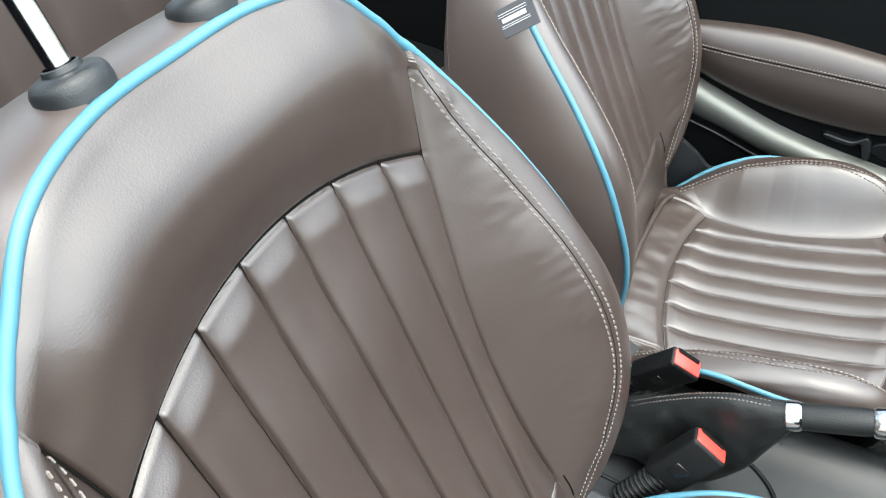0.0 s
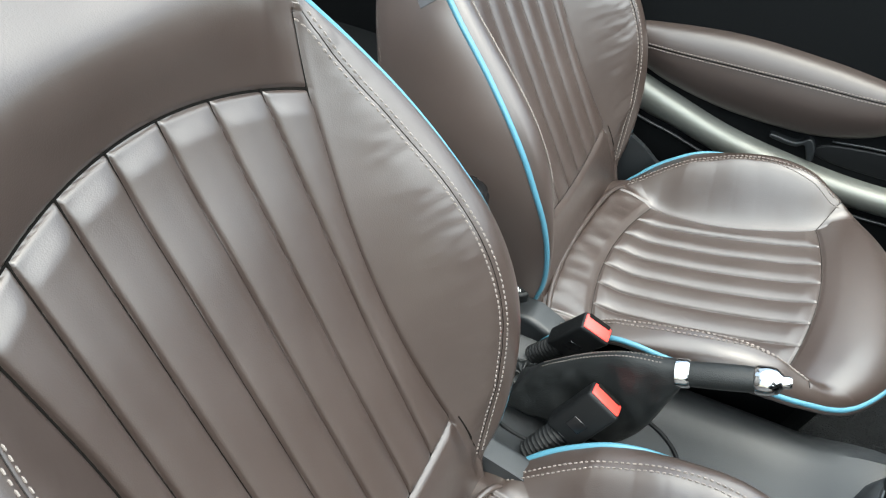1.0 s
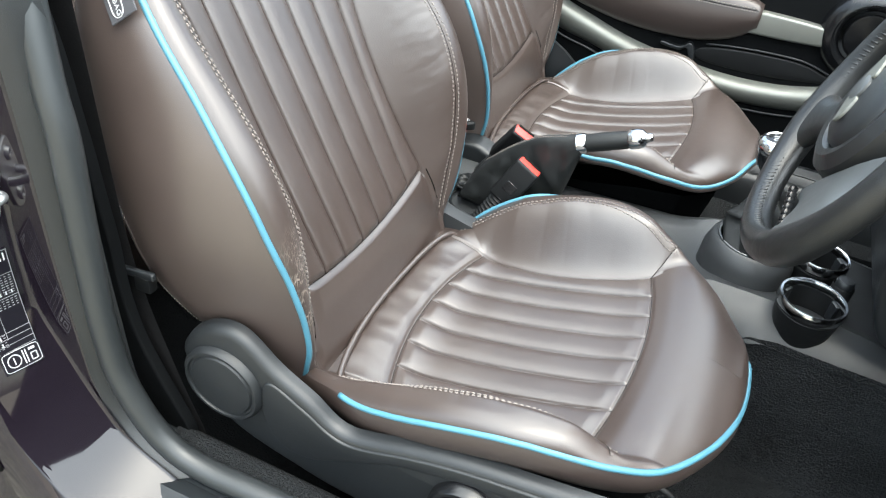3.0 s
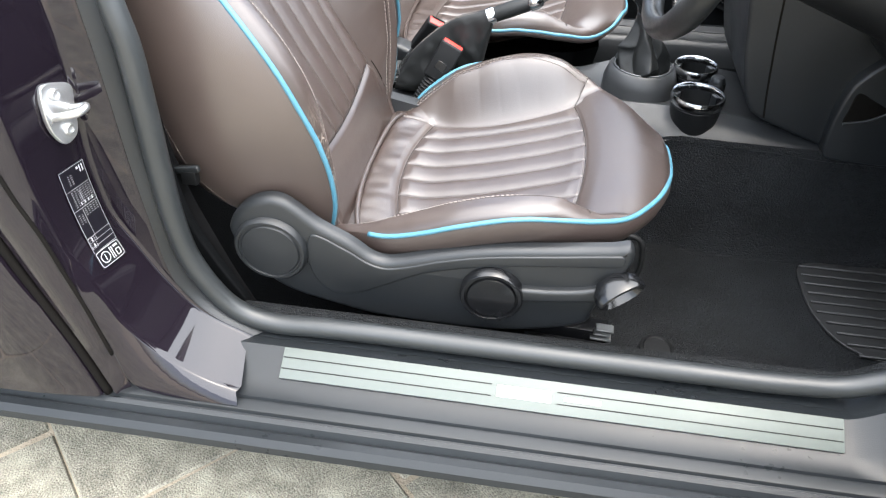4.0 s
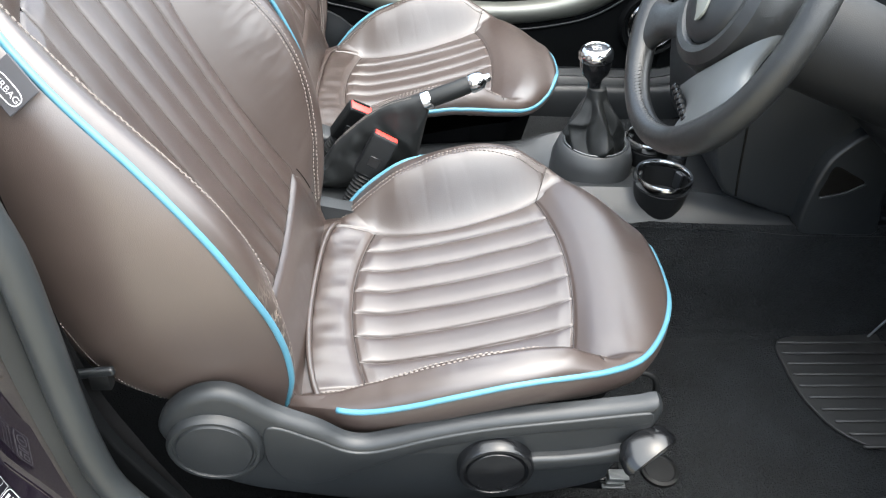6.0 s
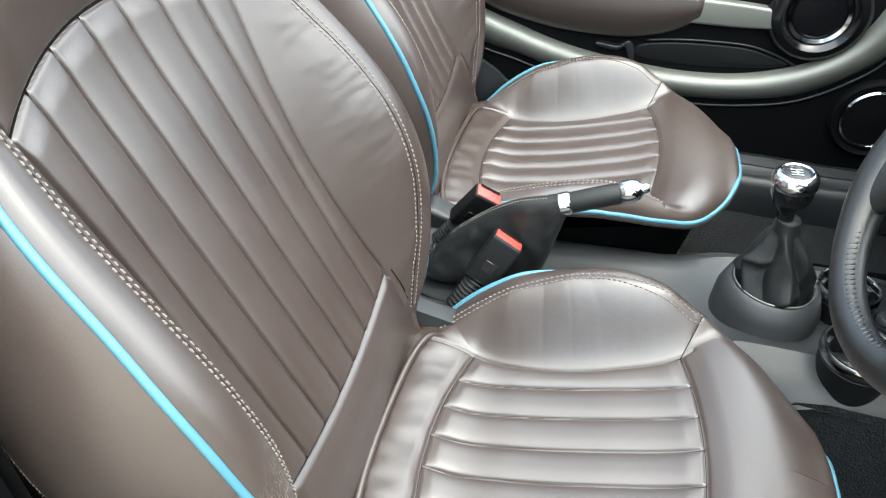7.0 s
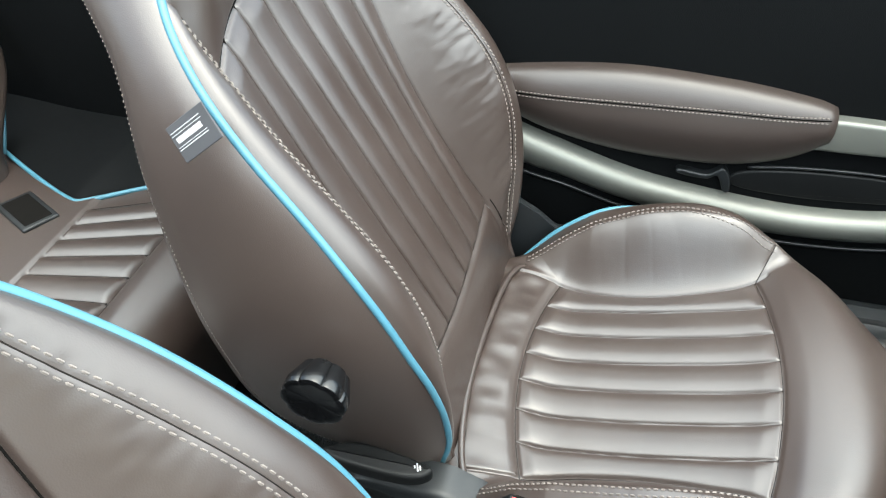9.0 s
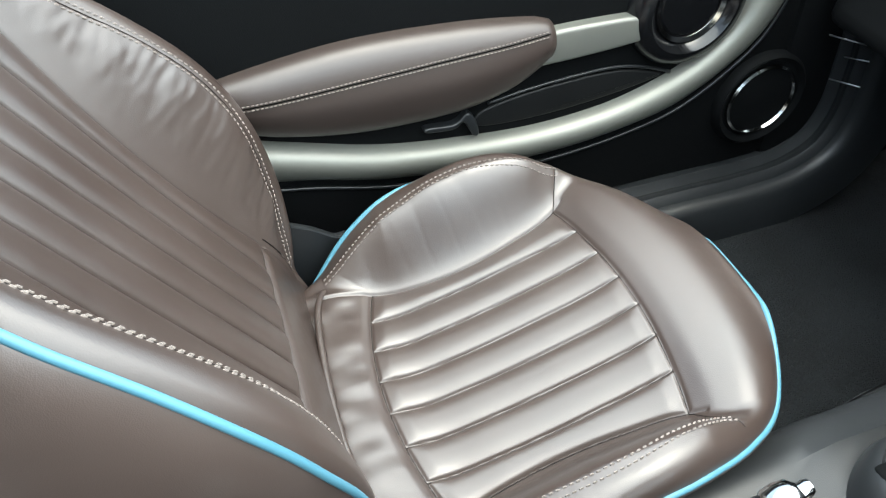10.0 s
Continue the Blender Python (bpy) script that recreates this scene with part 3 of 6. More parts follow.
def cushion_normals(pts, both):
    x, u = (np.array(c) for c in zip(*pts))
    q = [on_cushion(list(zip(x + a, u + b)), both)[:, 2] for a, b in ((0.002, 0), (-0.002, 0), (0, 0.002), (0, -0.002))]
    n = np.stack([(q[1] - q[0]) / 0.004, (q[3] - q[2]) / 0.004, np.ones(len(x))], 1)
    return n / np.linalg.norm(n, axis=1)[:, None]


def back_stitch_lines(sg):
    out = []
    vs = np.linspace(-0.235, 0.300, 94)
    for off in (-0.0039, 0.0039):
        out.append([(sg * (h + off), v) for h, v in zip(stitch_line(vs), vs)])
    return out


def cush_stitch_lines(sg, both=False):
    xs = np.linspace(0.07, 0.408 if sg > 0 or both else 0.372, 60)
    u = curve(xs, [0.06, 0.1, 0.17, 0.23, 0.29, 0.345, 0.39], [0.198, 0.206, 0.217, 0.222, 0.218, 0.203, 0.186])
    if sg > 0 or both:
        u = u + curve(xs, [0.06, 0.15, 0.25, 0.33, 0.39, 0.41], [0.004, 0.008, 0.010, 0.014, 0.024, 0.026])
        return [[(x, sg * (a - off)) for x, a in zip(xs, u)] for off in (-0.001, 0.0068)]
    # the outer bolster ends in a rounded lobe
    out = []
    for off in (-0.001, 0.0068):
        line = [(x, sg * (a - off)) for x, a in zip(xs[::6], u[::6])]
        line += [(0.392 + off, sg * (0.1935 - 0.4 * off)), (0.405 + off, sg * 0.2035), (0.409 + off, sg * 0.216)]
        out.append([tuple(p) for p in smooth_line(line, 66)])
    return out


def build_cushion(seat, both=False, deep=1.0):
    """The seat cushion; both: its outer side is shaped like its inner one."""
    vs = np.linspace(0, 1, 70)
    geo, rim = cushion_geo(both)
    cush = part("cushion", geo, LEATHER, seat, angle=180)
    part("side_band", cushion_band_geo(rim, deep), LEATHER_TRIM, cush, angle=60)
    n = len(rim)
    bead = np.array(rim[20 if both else 46:n - 20:6], float)
    under = sstep((bead[:, 1] - 0.04) / 0.05) * sstep((bead[:, 0] - 0.345) / 0.04)
    bead[:, 2] -= 0.012 * under
    bead[:, 0] -= 0.007 * under * sstep((bead[:, 0] - 0.42) / 0.05)
    bead[:, 1] -= 0.006 * under
    part("piping", tube(smooth_line(bead, 240), 0.0038, 10), PIPING, cush, "bright blue piping", angle=180)
    part("stitching", join(*[dashes(on_cushion(l, both), cushion_normals(l, both)) for s in (-1, 1) for l in cush_stitch_lines(s, both)]), THREAD, cush, "pale double stitching", False)["kind"] = "stuff"
    # seams as thin dark tubes: the grooves' shade is in their colour
    for sm in SEAMS:
        a, b = 0.101 + sm * sm, 0.406 - 0.7 * sm * sm
        part("seam", tube(on_cushion([(x, sm) for x in a + (b - a) * vs], both), 0.0007, 6), FOLD_SHADE, cush, angle=180)
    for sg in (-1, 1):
        part("seam", tube(on_cushion([(x, sg * float(cush_edge(x))) for x in 0.13 + 0.256 * vs], both), 0.0008, 6), FOLD_SHADE, cush, angle=180)
        part("seam", tube(on_cushion([(0.386 + (u - 0.170) * 0.45, sg * u) for u in 0.170 + 0.050 * vs], both), 0.0007, 6), FOLD_SHADE, cush, angle=180)
    part("seam", tube(on_cushion([(0.101 + u * u, u) for u in -0.168 + 0.336 * vs], both), 0.0008, 6), FOLD_SHADE, cush, angle=180)
    part("seam", tube(on_cushion([(0.406 - 0.7 * u * u, u) for u in -0.170 + 0.340 * vs], both), 0.0008, 6), FOLD_SHADE, cush, angle=180)
    part("welt", tube(smooth_line([(0.085, -0.205, 0.445), (0.066, -0.185, 0.448), (0.051, -0.129, 0.449), (0.043, -0.055, 0.449), (0.043, 0.032, 0.449), (0.050, 0.126, 0.450), (0.062, 0.175, 0.448), (0.075, 0.195, 0.436)], 60), 0.0042, 10), LEATHER, cush, angle=180)


def build_seat(label):
    seat = thing("bucket_seat", label, "seat", group="front seats")
    geo, rim = backrest_geo()
    back = part("backrest", geo, LEATHER, seat, angle=180)
    shell, rings = back_shell_geo(rim)
    # same leather as the face, its colour raised for the light from outside
    part("side_panel", shell, LEATHER_SIDE_LIT, back, angle=60)
    rim3 = [back_point(a, b, c) for a, b, c in rim]
    part("piping", tube(smooth_line(rim3[::6], 260), 0.0038, 10), PIPING, back, "bright blue piping", angle=180)
    normal = (VZ, 0, -VX)
    part("stitching", join(*[dashes(on_back(l), normal) for s in (-1, 1) for l in back_stitch_lines(s)]), THREAD, back, "pale double stitching", False)["kind"] = "stuff"
    vs = np.linspace(0, 1, 70)
    # dark tubes along the seams paint the shade at the bottom of the grooves
    for k, sm in enumerate(SEAMS):
        top, low = 0.2815 - 1.52 * sm * sm, -0.168 + 0.6 * sm * sm
        pts = [(sm * (1 + 0.03 * min(1, max(0, v / 0.28))), v) for v in low + (top - low) * vs]
        part("seam", tube(on_back(pts, 0.0006), 0.0013, 6), SEAM, back, angle=180)
    for sg in (-1, 1):
        part("seam", tube(on_back([(sg * float(back_edge(v)), v) for v in -0.148 + 0.450 * vs], 0.0008), 0.0015, 6), SEAM, back, angle=180)
    part("seam", tube(on_back([(u, 0.2815 - 1.52 * u * u) for u in -0.1655 + 0.331 * vs], 0.0006), 0.0015, 6), SEAM, back, angle=180)
    part("seam", tube(on_back([(u, -0.168 + 0.6 * u * u) for u in -0.166 + 0.332 * vs], 0.0003), 0.0008, 6), FOLD_SHADE, back, angle=180)
    for sg in (-1, 1):
        part("seam", tube(on_back([(sg * (0.1735 + 0.0115 * k), -0.154 - 0.058 * k) for k in vs], -0.0002), 0.0010, 6), SEAM, back, angle=180)
        ws = np.linspace(-0.235, 0.300, 90)
        part("seam", tube(on_back([(sg * float(h), v) for h, v in zip(stitch_line(ws), ws)], 0.0002), 0.0005, 6), FOLD_SHADE, back, angle=180)
    # single stitches where the side panels meet the back
    ring = np.array(rings[5])
    nrm = np.stack([np.zeros(len(ring)), np.sign(ring[:, 1]), np.zeros(len(ring))], 1)
    part("seam_stitching", dashes(ring, nrm, 0.0024, 0.0048, 0.0007, 0.0004), THREAD, back, "fine pale stitching", False)["kind"] = "stuff"
    # headrest on two chrome posts
    head = part("headrest", headrest_geo(), LEATHER_TRIM, seat, angle=180)
    for s in (-1, 1):
        post = tube([back_point(s * 0.050, v, -0.084) for v in (0.38, 0.45, 0.52, 0.58)], 0.0065, 14)
        part("headrest_post", post, CHROME, head, "chrome post", angle=60)
        m = Matrix.Translation(back_point(s * 0.050, 0.409, -0.084)) @ Matrix.Rotation(math.atan2(VX, VZ), 4, "Y")
        part("post_collar", lathe([(0.0200, -0.012), (0.0208, 0.000), (0.0204, 0.004), (0.0185, 0.0075), (0.015, 0.009), (0.0105, 0.0095), (0.0098, 0.012), (0.0085, 0.0125)], 32, m), PLASTIC, head, "dark grey collar", angle=50)
    hp = [back_point(0.128 * math.cos(a) * 0.98, 0.548 - 0.045 * abs(math.sin(a)) ** 1.5, -0.105 + 0.046 * abs(math.sin(a)) ** 0.6) for a in np.linspace(math.pi, 0, 40)]
    part("piping", tube(hp, 0.004, 8), PIPING, head, "bright blue piping", angle=180)
    # tapered metal and plastic base under the cushion
    base = [(0.03, -0.225, 0.44), (0.03, 0.225, 0.44), (0.25, 0.245, 0.47), (0.35, 0.236, 0.485), (0.43, 0.205, 0.480), (0.485, 0.13, 0.470), (0.485, -0.13, 0.470), (0.43, -0.205, 0.480), (0.35, -0.236, 0.485), (0.25, -0.245, 0.47)]
    base = [(x, y * 0.82, z - 0.035) for x, y, z in base]
    low = [(p[0] * 0.94, p[1] * 0.97, 0.30) for p in base]
    part("seat_base", loft([base, low], True, False, True), INNER, seat, smooth=False)
    return seat


def headrest_geo():
    rings = []
    for t in np.linspace(0, 1, 14):
        v = 0.50 + 0.16 * t
        k = (1 - abs(2 * t - 1) ** 3.2) ** 0.45
        hw, dp = 0.125 * (0.25 + 0.75 * k), 0.042 * (0.2 + 0.8 * k)
        ring = []
        for a in np.linspace(0, math.tau, 40, endpoint=False):
            c, s = math.cos(a), math.sin(a)
            ring.append(back_point(hw * math.copysign(abs(c) ** 0.6, c), v, -0.105 + dp * math.copysign(abs(s) ** 0.7, s)))
        rings.append(ring)
    return loft(rings, True, True, True)


SIDE_COVER = [(-0.100, 0.473), (-0.095, 0.515), (-0.060, 0.548), (-0.018, 0.553), (0.030, 0.517), (0.075, 0.492), (0.104, 0.470), (0.125, 0.464), (0.150, 0.469), (0.211, 0.489), (0.277, 0.506), (0.376, 0.521), (0.440, 0.531), (0.466, 0.536),
              (0.472, 0.506), (0.445, 0.450), (0.432, 0.415), (0.415, 0.383), (0.300, 0.352), (0.151, 0.350), (0.063, 0.362), (-0.040, 0.395)]


def side_cover(seat, sg, full=True):
    """Outer plastic trim of the seat: recliner cap, round knob, height lever."""
    def turn(g):
        return g if sg < 0 else mirrored(g)
    outline = SIDE_COVER if full else [(min(x, 0.14), z) for x, z in SIDE_COVER[:8]] + [(0.13, 0.40), (0.067, 0.372), (-0.040, 0.409)]
    cover = part("side_cover", turn(plate(outline, -0.256, -0.276, 0.012, 200)), PLASTIC, seat, "dark grey moulded plastic cover")
    out = Matrix.Rotation(math.pi / 2, 4, "X")
    cap = lathe([(0.055, -0.01), (0.0545, 0.006), (0.051, 0.010), (0.0475, 0.010), (0.0465, 0.007), (0.044, 0.007), (0.042, 0.0095), (0.0, 0.0115)], 48, Matrix.Translation((-0.041, -0.276, 0.468)) @ out)
    part("recliner_cap", turn(cap), PLASTIC, cover, "round plastic recliner cap")
    if not full:
        return
    knob = lathe([(0.046, -0.01), (0.046, 0.012), (0.043, 0.0165), (0.039, 0.0165), (0.0375, 0.012), (0.036, 0.012), (0.034, 0.016), (0.0, 0.0175)], 48, Matrix.Translation((0.284, -0.276, 0.433)) @ out)
    part("backrest_knob", turn(knob), GLOSS, cover, "round black knob")
    lev = plate([(0.320, 0.430), (0.36, 0.432), (0.40, 0.438), (0.44, 0.448), (0.44, 0.469), (0.40, 0.460), (0.36, 0.454), (0.320, 0.450)], -0.26, -0.288, 0.006)
    part("height_lever", turn(lev), PLASTIC, cover, "grey height lever")
    m = Matrix.Translation((0.458, -0.292, 0.474)) @ Vector((0.55, -0.78, -0.30)).to_track_quat("Z", "X").to_matrix().to_4x4()
    m = m @ Matrix.Rotation(radians(20), 4, "Z") @ Matrix.Diagonal((0.66, 1.2, 0.9, 1))
    grip = lathe([(0.0, -0.030), (0.018, -0.026), (0.028, -0.012), (0.031, 0.004), (0.030, 0.011), (0.027, 0.013)], 36, m)
    part("lever_grip", turn(grip), GLOSS, cover, "gloss black lever grip")
    part("grip_face", turn(lathe([(0.0272, 0.0128), (0.024, 0.008), (0.018, -0.001), (0.0, -0.006)], 36, m)), GLOSS, cover, "hollow black grip face")
    ridge = plate([(0.020, 0.500), (0.070, 0.480), (0.100, 0.461), (0.125, 0.454), (0.155, 0.460), (0.211, 0.480), (0.277, 0.497), (0.376, 0.512), (0.440, 0.522), (0.458, 0.522), (0.455, 0.505), (0.40, 0.497), (0.33, 0.488), (0.26, 0.475), (0.19, 0.455), (0.13, 0.424), (0.08, 0.398), (0.04, 0.400), (0.015, 0.44)], -0.27, -0.2785, 0.0024, 200)
    part("cover_ridge", turn(ridge), PLASTIC, cover, "raised upper edge of the cover")


driver = build_seat("driver seat in dark brown leather with blue piping")
passenger = copy_thing(driver, Matrix.Translation((-0.048, 0.331, 0)))
for ob in passenger.children_recursive:
    if ob.name.startswith("backrest"):
        ob.data = make_mesh("backrest", backrest_geo(1.1)[0], LEATHER, angle=180)
# the passenger's backrest is tilted a little further back
for ob in passenger.children:
    ob.matrix_local = Matrix.Translation((0.005, 0.032, 0.4365)) @ Matrix.Rotation(0.0137, 4, "Z") @ Matrix.Rotation(-0.0238, 4, "Y") @ Matrix.Translation((0, 0, -0.45)) @ ob.matrix_local
build_cushion(driver)
build_cushion(passenger, True, 0.32)
passenger["label"] = "passenger seat in dark brown leather with blue piping"
driver.location = (0, -0.336, 0)
side_cover(driver, -1)
side_cover(passenger, 1, False)
for ob in driver.children:
    if ob.name.startswith("backrest"):
        ob.material_slots[0].link = "OBJECT"
        ob.material_slots[0].material = LEATHER_WORN


def words(text, size, m, material, parent, name="lettering"):
    """Raised letters in the built-in font, as a mesh."""
    cu = bpy.data.curves.new(name, "FONT")
    cu.body, cu.size, cu.align_x, cu.align_y, cu.extrude = text, size, "CENTER", "CENTER", 0.0003
    tmp = new(name, cu)
    me = bpy.data.meshes.new_from_object(tmp.evaluated_get(bpy.context.evaluated_depsgraph_get()))
    bpy.data.objects.remove(tmp)
    me.transform(m)
    me.materials.append(material)
    ob = new(name, me)
    ob.parent = parent
    return ob


# seam tags folded over the piping
def tag_matrix(sg, v):
    """A frame on the side panel beside the piping: x along the seam, y away from it, z out of the panel."""
    h, w = float(curve(v, _v, _h)), float(curve(v, _v, _w))
    h2, w2 = float(curve(v + 0.03, _v, _h)), float(curve(v + 0.03, _v, _w))
    a, b = Vector(back_point(sg * (h + 0.008), v, w)), Vector(back_point(sg * (h2 + 0.008), v + 0.03, w2))
    x = (b - a).normalized()
    z = Vector((0.12, sg, 0.05)).normalized()
    y = z.cross(x).normalized()
    z = x.cross(y).normalized()
    if y.x > 0:
        x, y = -x, -y
    m = Matrix((x, y, z)).transposed().to_4x4()
    return Matrix.Translation(a) @ m


tm = tag_matrix(-1, 0.23)
tag = part("airbag_tag", rbox(0.038, 0.036, 0.002, 0.0006, tm @ Matrix.Translation((0, 0.013, 0.006)), 1), TAG, driver, "grey woven airbag tag", False)
oval = [(0.016 * math.copysign(abs(math.cos(a)) ** 0.5, math.cos(a)), 0.0075 * math.copysign(abs(math.sin(a)) ** 0.8, math.sin(a)), 0) for a in np.linspace(0, math.tau, 49)]
part("oval_border", moved(tube([(x, y + 0.017, 0.0072) for x, y, z in oval], 0.0006, 6, False), tm), WHITE_DIM, tag, "white oval border")
words("AIRBAG", 0.0085, tm @ pose(0, 0.017, 0.0071, 0, 0, 180), WHITE_DIM, tag)
tm = tag_matrix(-1, 0.222)
tag = part("trim_tag", rbox(0.030, 0.042, 0.0016, 0.0005, tm @ Matrix.Translation((0, 0.0, 0.0052)), 1), TAG, passenger, "grey woven trim tag", False)
for dx, wd in ((0.002, 0.0045), (-0.005, 0.0008), (-0.003, 0.0006), (0.0065, 0.0006), (0.009, 0.0008)):
    part("tag_bar", rbox(wd, 0.033 if wd < 0.002 else 0.028, 0.0005, 0.0002, tm @ Matrix.Translation((dx, 0.003, 0.0062)), 1), WHITE_DIM, tag, "pale woven bar", False)

# lumbar knob and lever on the inner side of the passenger seat
lum = []
for k, (r, h) in enumerate([(0.022, -0.02), (0.0275, -0.002), (0.0285, 0.001), (0.0285, 0.008), (0.0275, 0.0105), (0.024, 0.0118), (0.020, 0.0105), (0.0, 0.0100)]):
    lum.append([(r * (1 + 0.10 * abs(math.cos(4 * a)) ** 0.5) * math.cos(a), r * (1 + 0.10 * abs(math.cos(4 * a)) ** 0.5) * math.sin(a), h) for a in np.linspace(0, math.tau, 128, endpoint=False)])
lm = Matrix.Translation((-0.052, -0.279, 0.668)) @ Matrix.Rotation(radians(90), 4, "X")
part("lumbar_knob", moved(loft(lum, True), lm), GLOSS, passenger, "gloss black fluted knob")
blade = plate([(-0.078, 0.234), (-0.061, 0.222), (-0.040, 0.216), (-0.007, 0.218), (0.027, 0.223), (0.042, 0.230), (0.028, 0.243), (-0.006, 0.247), (-0.061, 0.244)], 0.499, 0.514, 0.005)
lever = part("tilt_lever", moved(blade, Matrix.Rotation(radians(90), 4, "X")), PLASTIC_BLACK, passenger, "black fold lever")
for dx, wd in ((0.0, 0.010), (0.003, 0.006), (-0.003, 0.004)):
    part("lever_mark", rbox(0.0016, wd, 0.0006, 0.0002, pose(0.026 + dx, -0.232, 0.5142, 0, 0, 20), 1), WHITE_DIM, lever, "white printed mark", False)
part("hinge_cap", plate([(-0.08, 0.455), (-0.06, 0.49), (0.0, 0.494), (0.038, 0.496), (0.060, 0.489), (0.086, 0.476), (0.086, 0.458), (0.076, 0.448), (0.03, 0.450), (-0.04, 0.445)], -0.19, -0.233, 0.010), PLASTIC, passenger, "grey plastic hinge cap").location = (0.012, 0.0, -0.028)
for seat, sg in ((driver, 1), (passenger, -1)):
    hinge = plate([(-0.09, 0.40), (-0.085, 0.46), (-0.03, 0.487), (0.03, 0.470), (0.10, 0.455), (0.16, 0.44), (0.16, 0.36), (-0.05, 0.36)], sg * 0.20, sg * 0.235, 0.01)
    hinge = hinge if seat == driver else moved(hinge, Matrix.Translation((0, 0, -0.03)))
    part("inner_cover", hinge, CONSOLE if seat == driver else PLASTIC_BLACK, seat, "grey inner hinge cover")
part("seat_rail", rbox(0.16, 0.03, 0.022, 0.002, pose(0.385, -0.225, 0.335, 0, 3, 0)), GLOSS, driver, "black steel seat rail")
for k, (dx, dz, wd) in enumerate(((0.0, 0.0, 0.030), (0.004, 0.0095, 0.034), (0.0, -0.0095, 0.040))):
    part("rail_end", rbox(wd * 0.8, 0.016, 0.004, 0.001, pose(0.455 + dx, -0.238, 0.341 + dz, 0, 3, 0), 1), SILVER_DARK, driver, "plated end of the seat rail")
part("slide_bar", tube(smooth_line([(0.452, -0.19, 0.50), (0.487, -0.19, 0.49), (0.497, -0.19, 0.46), (0.492, -0.19, 0.42), (0.45, -0.18, 0.40)], 24), 0.004, 8), PLASTIC_BLACK, driver, "thin black slide bar", angle=180)


# ---- ground ----
ground = structure("ground", ([(-40, -40, 0.0355), (40, -40, 0.0355), (40, 40, 0.0355), (-40, 40, 0.0355)], [(0, 1, 2, 3)]), GROUT, "sandy joints between grey stone slabs", "ground")

# ---- body shell ----
SILL = [(-0.60, 0.20), (-0.612, 0.33), (-0.628, 0.365), (-0.645, 0.374), (-0.658, 0.372), (-0.663, 0.364), (-0.690, 0.362), (-0.702, 0.367), (-0.712, 0.370), (-0.752, 0.345), (-0.770, 0.338), (-0.7805, 0.3372), (-0.7825, 0.333), (-0.7855, 0.333), (-0.7875, 0.3362), (-0.797, 0.335),
        (-0.8025, 0.3335), (-0.8045, 0.3285), (-0.8075, 0.3280), (-0.8095, 0.3305), (-0.815, 0.327), (-0.820, 0.318), (-0.826, 0.322), (-0.838, 0.323), (-0.846, 0.315), (-0.848, 0.304), (-0.835, 0.286), (-0.80, 0.238), (-0.72, 0.18)]


def sill_rise(x):
    """The sill sweeps up into the front pillar."""
    return float(curve(x, [0.775, 0.785, 0.80, 0.84, 0.90, 0.98, 1.06, 1.15, 1.3], [0.0, 0.003, 0.012, 0.044, 0.105, 0.215, 0.36, 0.55, 0.85]))


def sill_geo(sg):
    rings = []
    for x in (-2.0, -0.4, 0.2, 0.6, 0.70, 0.775, 0.785, 0.80, 0.82, 0.84, 0.86, 0.90, 0.95, 1.0, 1.06, 1.15, 1.3):
        r = sill_rise(x)
        rings.append([(x, sg * y, z + max(r, 0.0) * (1 - float(sstep((-0.70 - y) / 0.09)) if z > 0.25 else 0.0)) for y, z in SILL])
    return loft(rings, False, flip=sg < 0)


sill = structure("door_sill", sill_geo(1), CLADDING, "grey plastic door sill with moulded ridges", "door sill", angle=24)

structure("sill_carpet", loft([[(x, y, z + max(0.0, sill_rise(x)) * 0.9) for x in np.linspace(-0.10, 0.95, 60)] for y, z in ((-0.612, 0.30), (-0.622, 0.362), (-0.632, 0.3745), (-0.645, 0.3785), (-0.658, 0.3765))], False, flip=True), CARPET, "black carpet edging inside the door sill", "carpet", angle=60)
kick = thing("kick_plate", "ribbed brushed steel kick plate on the sill", "kick plate")
tilt = math.atan2(0.025, 0.040)
pm = Matrix.Translation((0.385, -0.7325, 0.3595)) @ Matrix.Rotation(tilt, 4, "X")
part("plate", rbox(0.768, 0.045, 0.005, 0.0015, pm), STEEL, kick)
for yy in (-0.008, 0.008):
    for a, b in ((-0.383, -0.085), (0.005, 0.382)):
        part("groove", rbox(b - a, 0.0016, 0.001, 0.0003, pm @ Matrix.Translation(((a + b) / 2, yy, 0.0027)), 1), PLASTIC_BLACK, kick, "dark groove", False)
part("emblem", rbox(0.075, 0.016, 0.001, 0.0003, pm @ Matrix.Translation((-0.04, 0.0, 0.0027)), 1), WHITE, kick, "pale emblem bar", False)
part("emblem", rbox(0.05, 0.006, 0.001, 0.0003, pm @ Matrix.Translation((0.04, 0.0, 0.0027)), 1), WHITE, kick, "pale emblem bar", False)

APERTURE = [(1.12, -0.675, 0.87), (1.04, -0.675, 0.705), (0.97, -0.675, 0.582), (0.90, -0.675, 0.486), (0.84, -0.675, 0.428), (0.80, -0.675, 0.404), (0.76, -0.675, 0.390), (0.68, -0.675, 0.384), (0.60, -0.675, 0.383), (0.10, -0.675, 0.381), (-0.03, -0.676, 0.379), (-0.09, -0.678, 0.408), (-0.130, -0.68, 0.481), (-0.143, -0.68, 0.55), (-0.146, -0.68, 0.639), (-0.146, -0.68, 0.719),
            (-0.150, -0.676, 0.797), (-0.163, -0.67, 0.855), (-0.20, -0.64, 1.0), (-0.25, -0.58, 1.2)]
structure("door_seal", tube(smooth_line(APERTURE, 160), 0.0155, 12), RUBBER, "grey rubber door seal round the opening", "door seal", angle=180)

